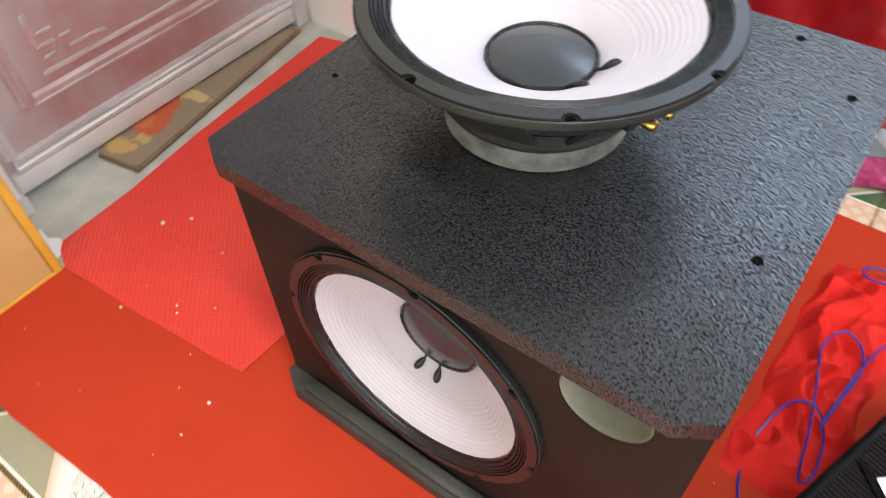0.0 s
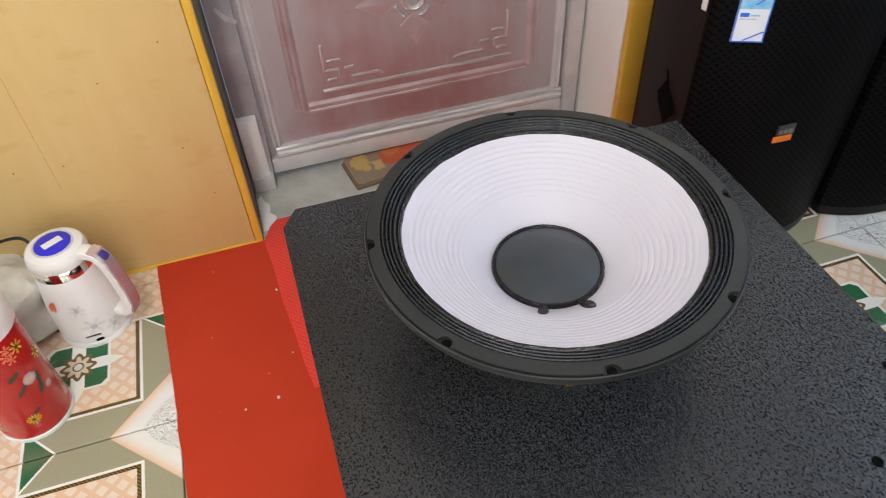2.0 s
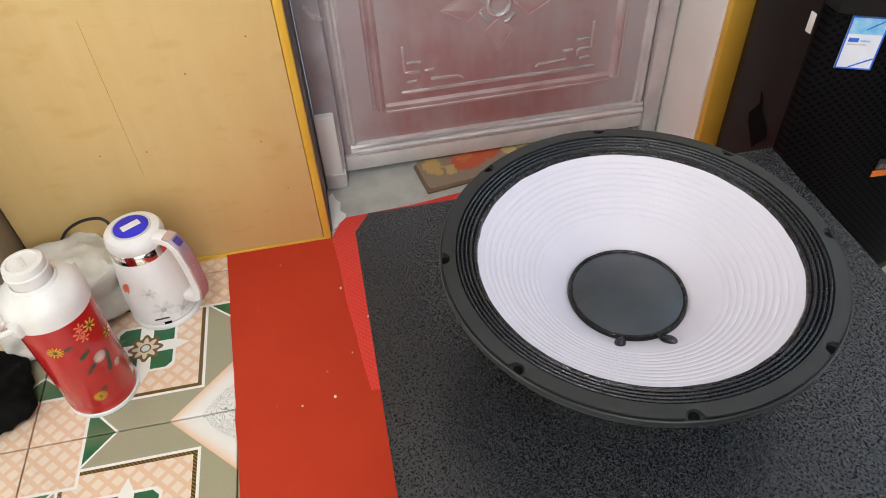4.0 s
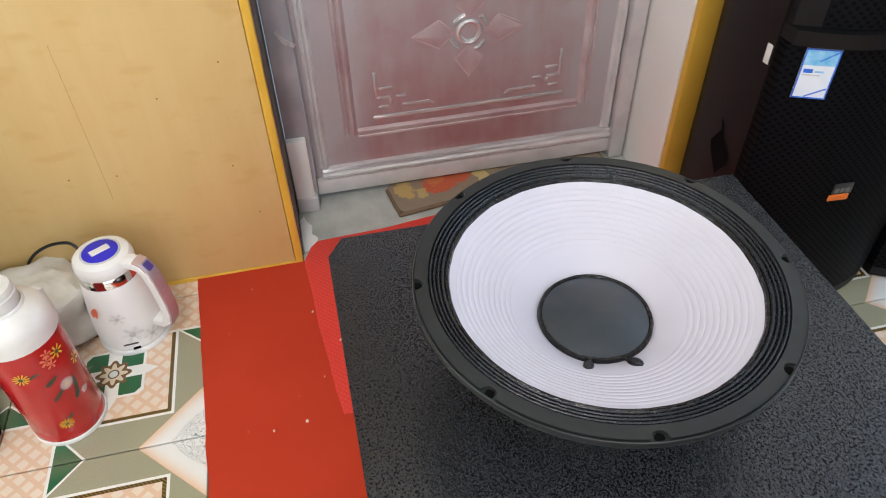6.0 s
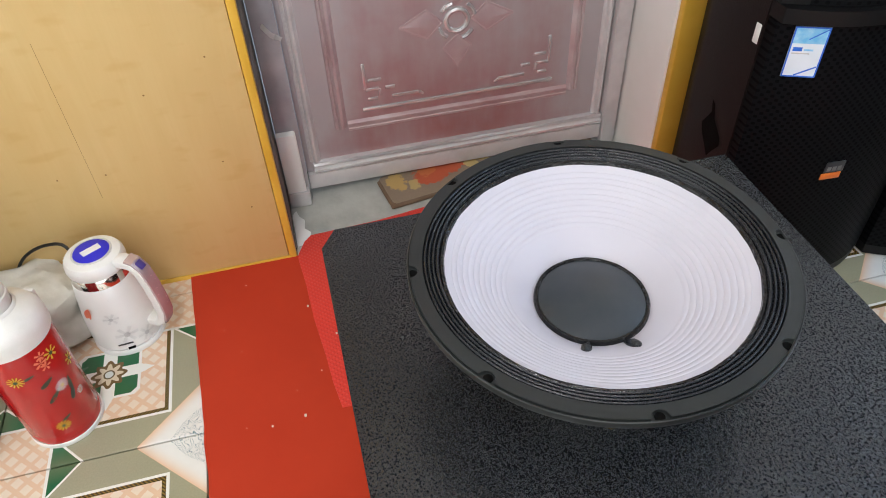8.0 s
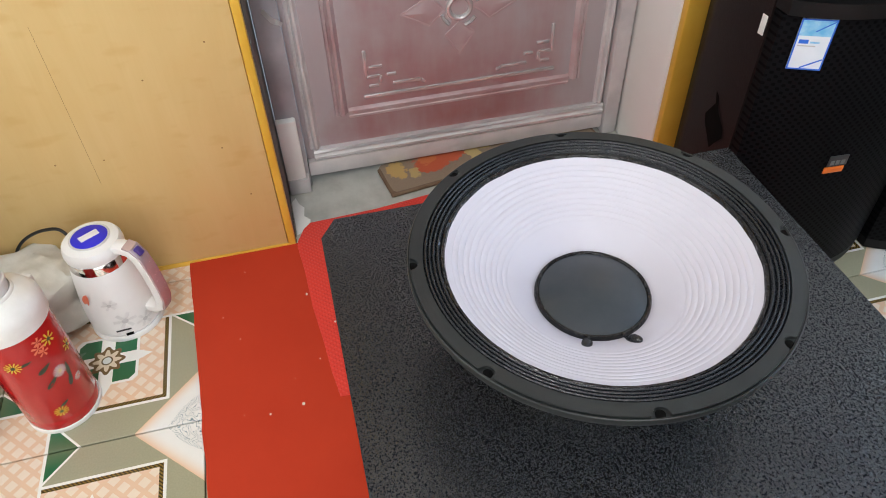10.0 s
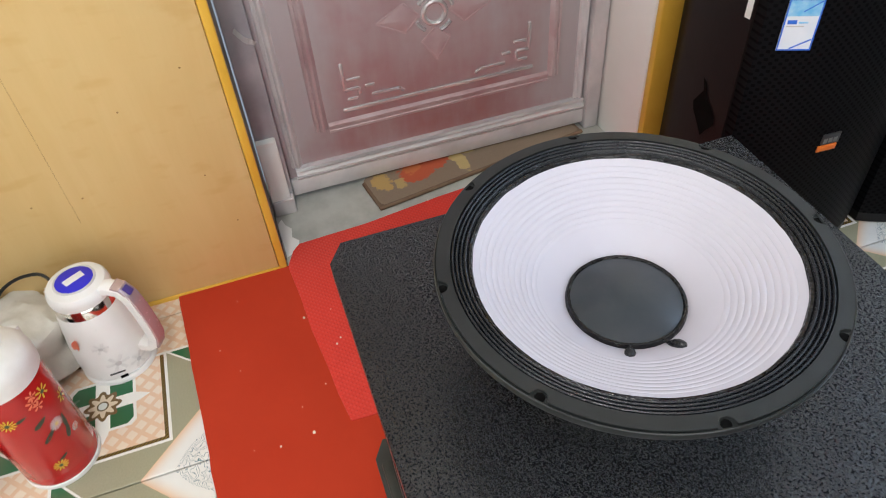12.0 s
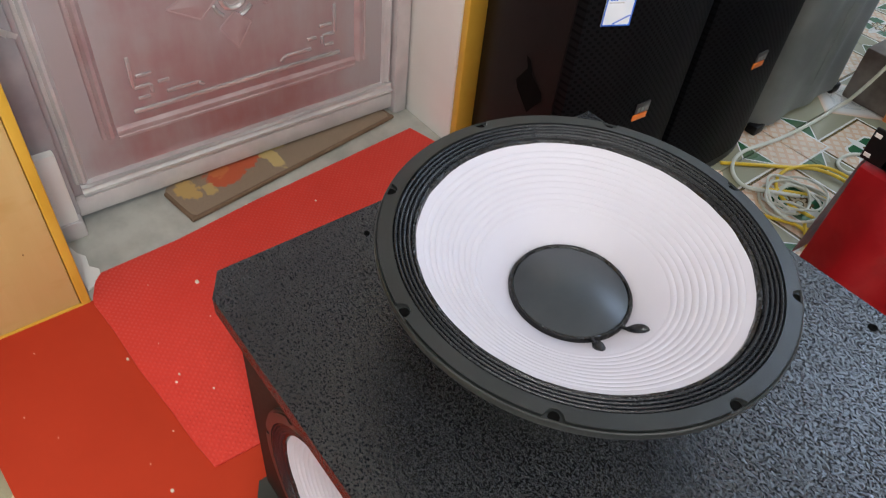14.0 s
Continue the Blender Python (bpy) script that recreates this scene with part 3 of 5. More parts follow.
def petal(cy, cz, ang, length, width):
    """A faceted kite-shaped petal pressed out of the leaf."""
    out = bmesh.new()
    base = [out.verts.new((0, y, z)) for y, z in ((0, 0.0), (width / 2, length * 0.36), (0, length), (-width / 2, length * 0.36))]
    top = out.verts.new((0.011, 0, length * 0.40))
    for i in range(4):
        out.faces.new((base[i], base[(i + 1) % 4], top))
    part("relief_petal", out, M["door_trim"], door, "", pose(-0.0045, cy, cz, ang, 0, 0))
    for k in range(4):
        pts = ((0, 0.0), (width / 2, length * 0.36), (0, length), (-width / 2, length * 0.36))
        (y0, z0), (y1, z1) = pts[k], pts[(k + 1) % 4]
        ca, sa = math.cos(radians(ang)), math.sin(radians(ang))
        ridge((cy + y0 * ca - z0 * sa, cz + y0 * sa + z0 * ca), (cy + y1 * ca - z1 * sa, cz + y1 * sa + z1 * ca), 0.005, 0.003, mat="door_trim")


FZ = 0.405
for ang in (0, 90, 180, 270):
    ca, sa = math.cos(radians(ang)), math.sin(radians(ang))
    petal(-0.008 - 0.036 * sa, FZ + 0.036 * ca, ang, 0.085 if ang in (0, 180) else 0.105, 0.072)
out = lathe([(0.020, 0), (0.022, 0.005), (0.027, 0.007), (0.032, 0.005), (0.034, 0)], 32)
part("relief_ring", out, M["silver"], door, "", pose(-0.0056, -0.008, FZ, 0, 90, 0))
for ang in (35, 125, 215, 305):
    a = radians(ang)
    pts = [(-0.002, -0.008 + 0.046 * math.cos(a + d), FZ + 0.046 * math.sin(a + d)) for d in (-0.35, 0, 0.35)]
    part("relief_arc", tube(pts, 0.005, 6), M["silver"], door)
scrap = bmesh.new()
for (y0, z0), (y1, z1), bulge in (((-0.462, 0.472), (-0.438, 0.440), 0.006), ((-0.440, 0.444), (-0.424, 0.434), 0.002)):
    grid(6, 2, lambda u, v, a=y0, b=y1, c=z0, d=z1, k=bulge: (0.0305 + k * math.sin(math.pi * u) + 0.001 * v, a + (b - a) * u + 0.006 * v, c + (d - c) * u + 0.010 * v + 0.003 * noise.noise((u * 5, v * 3, a * 40))), scrap)
bmesh.ops.solidify(scrap, geom=scrap.faces[:], thickness=0.0008)
part("tape_scrap", scrap, M["white_worn"], door, "torn scrap of pale tape")

# ---- floor coverings ----


def sheet(name, label, outline, z0, z1, mat, category, lift=None):
    bm = prism(outline, z0, z1)
    if lift:
        bmesh.ops.subdivide_edges(bm, edges=[e for e in bm.edges if e.calc_length() > 0.05], cuts=3, use_grid_fill=True)
        for v in bm.verts:
            v.co.z += lift(v.co.x, v.co.y)
    return thing(name, label, category, None, bm, mat)


def wavy(a, b, n, amp, seed):
    """Points from a up to b along a slightly uneven line."""
    out = []
    for i in range(n):
        t = i / n
        k = amp * noise.noise((seed, t * 9.0, 0.0))
        out.append((a[0] + (b[0] - a[0]) * t + k * (b[1] > a[1]), a[1] + (b[1] - a[1]) * t + k))
    return out


carpet_line = wavy((2.4, 0.26), (0.037, 0.150), 20, 0.004, 2.0) + wavy((0.037, 0.150), (-0.543, 0.117), 16, 0.004, 5.0) + [(-0.543, 0.117), (-0.543, 1.372), (2.4, 1.372)]
sheet("carpet", "deep red felt carpet spread over the tiles", carpet_line, 0.0035, 0.0065, M["carpet"], "carpet")
strip_line = [(-0.604, 0.410), (-0.585, 0.392), (-0.545, 0.374), (-0.529, 0.371), (-0.44, 0.379), (-0.33, 0.384), (-0.22, 0.396), (-0.15, 0.401), (-0.078, 0.411), (-0.072, 0.55), (-0.06, 0.80), (-0.05, 1.29), (-0.594, 1.275), (-0.681, 1.252), (-0.660, 1.02), (-0.639, 0.781), (-0.612, 0.58)]
sheet("carpet_runner", "bright red embossed plastic runner laid beside the threshold", strip_line, 0.0068, 0.0095, M["carpet_light"], "carpet")

mat_bm = prism([(x, y) for x, y in [(-0.065, -0.295), (-0.055, -0.305), (0.045, -0.305), (0.058, -0.298), (0.063, -0.285), (0.063, 0.285), (0.058, 0.298), (0.045, 0.305), (-0.055, 0.305), (-0.065, 0.295)]], 0, 0.012, 0.004)
mat_thing = thing("door_mat", "brown pile doormat with red and yellow flower, on the threshold", "doormat", pose(-0.762, 0.925, 0.0027, 0, 0, 9.0), mat_bm, M["mat"])
edge_pts = [(0.063, -0.285, 0.007), (0.058, -0.3, 0.007), (0.045, -0.306, 0.007), (-0.05, -0.306, 0.007)]
part("binding", tube([(-0.05, 0.306, 0.007), (0.045, 0.306, 0.007), (0.058, 0.3, 0.007), (0.063, 0.285, 0.007), (0.063, 0.0, 0.007)] + edge_pts, 0.006, 8), M["mat_edge"], mat_thing, "dark brown bound edge")

bm = bmesh.new()
rng = random.Random(4)
for k in range(26):
    x, y = rng.uniform(-0.53, 0.02), rng.uniform(0.18, 1.2)
    if k < 8:
        x, y = rng.uniform(0.63, 0.70), rng.uniform(0.35, 0.7)
    zz = 0.0095 if y > 0.43 and x < -0.08 else 0.0065
    s = rng.choice((0.0010, 0.0012, 0.0015, 0.0032))
    bmesh.ops.create_icosphere(bm, subdivisions=1, radius=s, matrix=Matrix.Translation((x, y, zz + s * 0.4)) @ Matrix.Diagonal((1.3, 0.9, 0.6, 1)))
for x, y, s in ((-0.474, 0.559, 0.0048), (-0.435, 0.602, 0.0040), (-0.311, 0.575, 0.0022), (-0.283, 0.438, 0.0024), (-0.269, 0.427, 0.0026), (-0.220, 0.476, 0.0020), (-0.080, 0.338, 0.0034), (-0.073, 0.273, 0.0024), (-0.562, 0.891, 0.0026), (-0.635, 0.750, 0.0020)):
    bmesh.ops.create_icosphere(bm, subdivisions=1, radius=s, matrix=Matrix.Translation((x, y, (0.0095 if y > 0.4 else 0.0065) + s * 0.4)) @ Matrix.Diagonal((1.2, 1.0, 0.6, 1)))
thing("debris", "scattered pale crumbs on the red carpets", "debris", None, bm, M["crumb"], "", "stuff")


# ---- loudspeaker driver ----
def driver(name, m, parent=None, lead_angle=-9.6, lead_spread=17.0):
    """A fifteen inch woofer, its face at z 0 and its magnet below."""
    rim = lathe([(0.1600, -0.012), (0.1640, -0.004), (0.176, -0.0015), (0.1800, -0.0004), (0.1948, -0.0004), (0.1952, 0.0010), (0.1964, 0.0014), (0.1972, 0.0006), (0.1974, -0.004), (0.1966, -0.008), (0.191, -0.010),
                 (0.186, -0.013), (0.176, -0.016), (0.170, -0.020), (0.168, -0.030), (0.160, -0.045), (0.158, -0.040), (0.158, -0.020), (0.1600, -0.012)], 128)
    root = new(name, mesh_of(name, rim, M["rubber"]))
    root.matrix_basis = m
    root.parent = parent
    # flat gasket ring with a round notch over each bolt
    notched = []
    for k in range(8):
        c = radians(-53.5 + 45 * k)
        for i in range(24):
            a = c + radians(2.6 + (45 - 5.2) * i / 23)
            notched.append((0.1946 * math.cos(a), 0.1946 * math.sin(a)))
        c += radians(45)
        for i in range(9):
            b = radians(-78 + 19.5 * i)
            r, q = 0.1940 - 0.0076 * math.cos(b), 0.0078 * math.sin(b)
            notched.append((r * math.cos(c) - q * math.sin(c), r * math.sin(c) + q * math.cos(c)))
    part("gasket", prism(notched, -0.0002, 0.0034, 0.0005, [ring_points(0, 0, 0.1812, 128)]), M["rubber"], root, "flat black gasket ring")
    # four half-roll pleats of the surround
    prof = [(0.1812, 0.0006)]
    for k in range(4):
        r0 = 0.1806 - 0.0041 * k
        for j in range(9):
            a = math.pi * j / 8
            prof.append((r0 - 0.00205 + 0.00185 * math.cos(a), -0.0002 - 0.0010 * k + 0.0034 * math.sin(a)))
    prof += [(0.1630, -0.0052), (0.1585, -0.0085), (0.1560, -0.0105)]
    part("surround", lathe(prof, 128), M["surround"], root, "black pleated cloth surround")
    prof, n = [], 240
    for i in range(n + 1):
        r = 0.1605 + (0.0545 - 0.1605) * i / n
        d = max(0.0, 0.092 - r)
        z = -0.0060 - 0.60 * (0.1605 - r) - 6.5 * d * d
        if 0.0925 < r < 0.1515:
            z += 0.0011 * abs(math.sin(math.pi * (r - 0.0925) / 0.0059)) ** 0.6 - 0.0006
        prof.append((r, z))
    part("cone", lathe(prof, 128), M["cone"], root, "white ribbed paper cone")
    part("edge_glue", lathe([(0.1640, -0.0040), (0.1625, -0.0032), (0.1600, -0.0042), (0.1585, -0.0078)], 128, wobble=lambda a: 1 + 0.004 * noise.noise((math.cos(a) * 7, math.sin(a) * 7, 5.0))), M["glue"], root, "glossy black glue line")
    part("glue_ring", lathe([(0.0630, -0.0705), (0.0627, -0.0672), (0.0612, -0.0652), (0.0590, -0.0652), (0.0574, -0.0670), (0.0570, -0.0700)], 96, wobble=lambda a: 1 + 0.006 * noise.noise((math.cos(a) * 3, math.sin(a) * 3, 2.0)) + 0.004 * noise.noise((math.cos(a) * 11, math.sin(a) * 11, 6.0))), M["glue"], root, "glossy black glue bead")
    cap = [(0.0576 * i / 14, -0.0668 + 0.0100 * (1 - (i / 14) ** 2)) for i in range(15)]
    part("dust_cap", lathe(cap, 96), M["cap"], root, "grey domed dust cap")
    for d in (-lead_spread, lead_spread):
        a = radians(lead_angle + d)
        b = radians(lead_angle + d * 1.12)
        pts = [(0.060 * math.cos(a), 0.060 * math.sin(a), -0.0660), (0.069 * math.cos(a), 0.069 * math.sin(a), -0.0630), (0.086 * math.cos(b), 0.086 * math.sin(b), -0.0500)]
        part("lead_blob", tube(pts, lambda t: 0.0019 + 0.0040 * math.sin(math.pi * min(1, max(0, (t - 0.42) / 0.58)) ** 1.3) if t < 0.99 else 0.001, 10), M["surround"], root, "black sealed lead wire end")
    for k in range(8):
        a = radians(-53.5 + 45 * k)
        part("bolt_hole", lathe([(0.0, -0.0001), (0.0036, -0.0001), (0.0046, 0.0004), (0.0048, -0.0004)], 16), M["hole"], root, "", pose(0.1918 * math.cos(a), 0.1918 * math.sin(a), 0.0))
    # basket: eight arms from the rim down to the plate
    part("basket_ring", lathe([(0.112, -0.106), (0.118, -0.100), (0.116, -0.084), (0.106, -0.082), (0.106, -0.106), (0.112, -0.106)], 64), M["steel_black"], root, "black cast basket neck")
    for k in range(8):
        a = radians(-31 + 45 * k)
        out = bmesh.new()
        for r0, r1, z0, z1, w0, w1 in ((0.166, 0.114, -0.028, -0.092, 0.034, 0.030),):
            c, s = math.cos(a), math.sin(a)
            vs = []
            for r, z, w, dr in ((r0, z0, w0, 0.0), (r1, z1, w1, 0.0)):
                for du, dz in ((0.004, 0.0), (-0.004, -0.003)):
                    for sw in (-1, 1):
                        rr = r + du
                        vs.append(out.verts.new((rr * c - sw * w * s, rr * s + sw * w * c, z + dz)))
            for f in ((0, 1, 5, 4), (2, 3, 7, 6), (0, 2, 6, 4), (1, 3, 7, 5), (0, 1, 3, 2), (4, 5, 7, 6)):
                out.faces.new([vs[i] for i in f])
        part("basket_arm", out, M["steel_black"], root)
    part("inner_cone_back", lathe([(0.158, -0.020), (0.060, -0.088), (0.060, -0.106)], 64), M["steel_black"], root)
    part("magnet", lathe([(0.0, -0.106), (0.101, -0.106), (0.107, -0.108), (0.107, -0.1410), (0.103, -0.1438), (0.0, -0.1438)], 96), M["magnet"], root, "grey ring magnet with dusty rim")
    part("magnet_plate", lathe([(0.100, -0.1015), (0.111, -0.1015), (0.112, -0.104), (0.111, -0.111), (0.100, -0.111)], 96), M["steel_black"], root)
    term = part("terminal_block", box(0.116, 0.140, -0.024, 0.024, -0.078, -0.050, 0.003), M["steel_black"], root, "", pose(0, 0, 0, 0, 0, -12))
    for sy in (-0.013, 0.013):
        part("binding_post", lathe([(0.0, 0.0), (0.006, 0.0), (0.0065, 0.003), (0.0055, 0.006), (0.0065, 0.009), (0.0065, 0.018), (0.005, 0.021), (0.0, 0.022)], 16), M["gold"], term, "gold-plated screw terminal", pose(0.140, sy, -0.062, 0, 90, 0))
    return root


TOP = 0.535
woofer = driver("loudspeaker_driver", pose(0.2845, 0.710, TOP + 0.1445, 0.3, 1.1, 0))
tagged(woofer, "large woofer with white paper cone, face up on a cabinet", "speaker")

# ---- cabinet ----
cab = thing("subwoofer_cabinet", "black textured subwoofer cabinet with white-coned woofer in its brown baffle", "speaker", pose(0, 0.435, 0.0095))
H = TOP - 0.0095
W, D = 0.614, 0.625
lip = [(0.034, 0.0), (W - 0.034, 0.0), (W, 0.022), (W, D), (0.0, D), (0.0, 0.022)]
part("top_panel", prism(lip, H - 0.024, H, 0.004), M["black_tex"], cab, "black pebbled paint top")
part("bottom_panel", prism([(x, y - 0.003 if y < 0.1 else y) for x, y in lip], 0.0, 0.028, 0.006), M["lip"], cab, "dusty grey-black bottom lip")
part("bottom_strip", box(0.05, W - 0.05, 0.004, 0.026, 0.028, 0.040, 0.004), M["lip"], cab)
part("side_panel", box(0.008, 0.026, 0.049, D - 0.002, 0.026, H - 0.022, 0.003), M["black_tex"], cab)
part("side_panel", box(W - 0.020, W - 0.001, 0.049, D - 0.002, 0.026, H - 0.022, 0.003), M["black_tex"], cab)
part("back_panel", box(0.026, W - 0.020, D - 0.022, D - 0.003, 0.026, H - 0.022), M["black_tex"], cab)
BX, BZ = 0.268, 0.268
holes = [ring_points(BX, -BZ, 0.172, 64), ring_points(0.516, -0.438, 0.050, 40), ring_points(0.516, -0.098, 0.050, 40)]
part("baffle", prism([(0.007, -(H - 0.0235)), (W - 0.002, -(H - 0.0235)), (W - 0.002, -0.0275), (0.007, -0.0275)], 0.0, 0.018, 0.0, holes), M["baffle"], cab, "dark brown stained front board", pose(0, 0.030, 0, -90, 0, 0))
for zc in (0.438, 0.098):
    part("port_tube", lathe([(0.0498, 0.0), (0.0498, 0.16), (0.046, 0.16), (0.046, 0.004), (0.048, -0.001), (0.0498, 0.0)], 48), M["port"], cab, "pale round port tube", pose(0.516, 0.0315, zc, -90, 0, 0))
    # near-black disc shuts the tube, standing for its unlit depth
    part("port_shade_disc", lathe([(0.0, 0.0), (0.0495, 0.0)], 32), M["hole"], cab, "", pose(0.516, 0.192, zc, -90, 0, 0))
part("chipped_corner", box(-0.009, 0.0012, -0.008, 0.0012, -0.010, 0.0010, 0.001), M["crumb"], cab, "pale chipped corner", pose(W - 0.0005, D - 0.0005, H))
mounted = driver("woofer", pose(BX, 0.0215, BZ, 90, 0, 0), cab, -98.0, 11.0)
tagged(mounted, "black-framed woofer with a white cone")
for x, y in ((0.483, 0.594), (0.572, 0.503), (0.572, 0.201), (0.040, 0.194)):
    k = 0.45 if x < 0.1 else 0.68
    part("recessed_screw", lathe([(0.0, 0.0006), (0.0035 * k, 0.0006), (0.004 * k, 0.0015), (0.0065 * k, 0.0018), (0.0085 * k, 0.0004), (0.0085 * k, -0.002)], 20), M["hole"], cab, "", pose(x, y, H))
for x, z in ((0.118, 0.488), (0.30, 0.492), (0.425, 0.486)):
    part("chipped_spot", lathe([(0.0, 0.001), (0.0022, 0.0008), (0.003, 0.0)], 8), M["crumb"], cab, "", pose(x, 0.0302, z, 90, 0, 0))

# ---- kettle ----
kettle = thing("electric_kettle", "white electric kettle with blue lid and chrome collar on tiles", "kettle", pose(-0.417, -0.014, 0.0, 0, 0, 62))
kettle.scale = (1.07, 1.07, 1.07)
part("base", lathe([(0.0, 0.0), (0.070, 0.0), (0.0715, 0.003), (0.0705, 0.012), (0.069, 0.014), (0.0, 0.014)], 64), M["white_plastic"], kettle)
part("body", lathe([(0.066, 0.014), (0.0700, 0.018), (0.0700, 0.045), (0.0675, 0.085), (0.0620, 0.130), (0.0558, 0.169), (0.0545, 0.172)], 64), M["white_plastic"], kettle, "white body with faint grey flowers")
part("collar", lathe([(0.0532, 0.170), (0.0552, 0.172), (0.0535, 0.190), (0.0520, 0.192)], 64), M["chrome"], kettle, "polished chrome collar")
lid = part("lid", lathe([(0.0515, 0.191), (0.0545, 0.194), (0.0555, 0.202), (0.0545, 0.212), (0.0505, 0.219), (0.0400, 0.2235), (0.0, 0.225)], 64), M["white_plastic"], kettle)
part("lid_disc", lathe([(0.0, 0.2275), (0.029, 0.2270), (0.0330, 0.2252), (0.0340, 0.2230)], 48), M["blue"], lid, "blue disc on the lid")
part("lid_ring", lathe([(0.0330, 0.2252), (0.0350, 0.2262), (0.0370, 0.2245), (0.0375, 0.2215)], 48), M["grey_print"], lid)
part("lid_mark", box(-0.018, 0.018, -0.008, 0.008, 0.2270, 0.2281, 0.0004), M["white_print"], lid, "", pose(0, 0, 0, 0, 0, 60))
spout = bmesh.new()
vs = [spout.verts.new(p) for p in ((-0.050, -0.020, 0.188), (-0.050, 0.020, 0.188), (-0.082, 0.0, 0.196), (-0.055, -0.016, 0.150), (-0.055, 0.016, 0.150))]
for f in ((0, 1, 2), (0, 2, 3), (1, 4, 2), (2, 4, 3), (0, 3, 4, 1)):
    spout.faces.new([vs[i] for i in f])
bmesh.ops.bevel(spout, geom=list(spout.edges), offset=0.004, segments=2, affect="EDGES")
part("spout", spout, M["white_plastic"], kettle)


def strap(points, w, h):
    """A flat rounded handle along points in the x z plane."""
    out = bmesh.new()
    P = [Vector(p) for p in points]
    rings = []
    for i, p in enumerate(P):
        d = (P[min(i + 1, len(P) - 1)] - P[max(i - 1, 0)]).normalized()
        nrm = Vector((-d.z, 0, d.x))
        ring = []
        for k in range(12):
            a = 2 * math.pi * k / 12
            ring.append(out.verts.new(p + Vector((0, 1, 0)) * w * math.copysign(abs(math.cos(a)) ** 0.6, math.cos(a)) + nrm * h * math.copysign(abs(math.sin(a)) ** 0.6, math.sin(a))))
        rings.append(ring)
    for a, b in zip(rings, rings[1:]):
        for k in range(12):
            out.faces.new((a[k], a[(k + 1) % 12], b[(k + 1) % 12], b[k]))
    out.faces.new(rings[0])
    out.faces.new(rings[-1])
    return out


handle = part("handle", strap([(0.042, 0, 0.207), (0.062, 0, 0.212), (0.080, 0, 0.209), (0.092, 0, 0.195), (0.0995, 0, 0.160), (0.104, 0, 0.115), (0.104, 0, 0.084), (0.098, 0, 0.064), (0.086, 0, 0.055), (0.064, 0, 0.056)], 0.0150, 0.0105), M["white_plastic"], kettle)
part("handle_cover", strap([(0.074, 0, 0.2205), (0.088, 0, 0.2165), (0.102, 0, 0.197), (0.1095, 0, 0.160), (0.1140, 0, 0.115), (0.1140, 0, 0.084), (0.107, 0, 0.061)], 0.0140, 0.0032), M["pink_silver"], handle, "silver-pink handle cover")
part("switch", box(-0.009, 0.009, -0.007, 0.007, -0.003, 0.003, 0.002), M["purple"], handle, "dark purple button", pose(0.0980, 0, 0.2095, 0, 52, 0))


def printed_flower(parent, r, z, ang, size, petals, mat, centre, tilt=0.0, bulge=0.0006):
    """A printed daisy lying on a round wall of radius r."""
    out = bmesh.new()
    a0 = radians(ang)
    def at(du, dv):
        a = a0 + du / r
        return Vector(((r + bulge) * math.cos(a), (r + bulge) * math.sin(a), z + dv))
    for k in range(petals):
        t = 2 * math.pi * k / petals
        w = 0.9 * math.pi / petals
        c = out.verts.new(at(0, 0))
        pts = [out.verts.new(at(size * rr * math.cos(t + d), size * rr * math.sin(t + d))) for rr, d in ((0.55, -w * 0.6), (1.0, -w * 0.35), (1.0, w * 0.35), (0.55, w * 0.6))]
        out.faces.new((c, *pts))
    p = part("printed_flower", out, mat, parent)
    if centre:
        out = bmesh.new()
        vs = []
        for k in range(10):
            t = 2 * math.pi * k / 10
            a = a0 + size * 0.28 * math.cos(t) / r
            vs.append(out.verts.new(((r + bulge * 2) * math.cos(a), (r + bulge * 2) * math.sin(a), z + size * 0.28 * math.sin(t))))
        out.faces.new(vs)
        part("flower_eye", out, centre, p)
    return p


def printed_leaf(parent, r, z, ang, length, width, turn, mat):
    out = bmesh.new()
    vs = []
    for k in range(14):
        t = 2 * math.pi * k / 14
        u, v = length * math.cos(t), width * math.sin(t) * (1 - 0.4 * math.cos(t))
        du, dv = u * math.cos(turn) - v * math.sin(turn), u * math.sin(turn) + v * math.cos(turn)
        a = radians(ang) + du / r
        vs.append(out.verts.new(((r + 0.0005) * math.cos(a), (r + 0.0005) * math.sin(a), z + dv)))
    out.faces.new(vs)
    return part("printed_leaf", out, mat, parent)


pale = worn("pale_grey_flower_print", (0.68, 0.68, 0.67), (0.75, 0.75, 0.74), 0.3, 0, 60, 300, 0)
for z, ang, s in ((0.058, -50, 0.022), (0.040, -22, 0.018), (0.105, -62, 0.015)):
    r = 0.0700 if z < 0.05 else 0.0700 - (z - 0.045) * 0.0625
    printed_flower(kettle, r + 0.0012, z, ang, s, 6, pale, M["grey_print"])
printed_leaf(kettle, 0.0652, 0.115, -100, 0.020, 0.008, 1.1, M["coral_print"])
part("brand_bar", box(-0.014, 0.014, -0.0006, 0.0006, -0.0015, 0.0015), M["badge_grey"], kettle, "", pose(0.0708 * math.cos(radians(-58)), 0.0708 * math.sin(radians(-58)), 0.034, 0, 0, 32))
part("brand_bar", box(-0.007, 0.007, -0.0006, 0.0006, -0.003, 0.003), M["hole"], kettle, "", pose(0.0712 * math.cos(radians(-52)), 0.0712 * math.sin(radians(-52)), 0.020, 0, 0, 38))

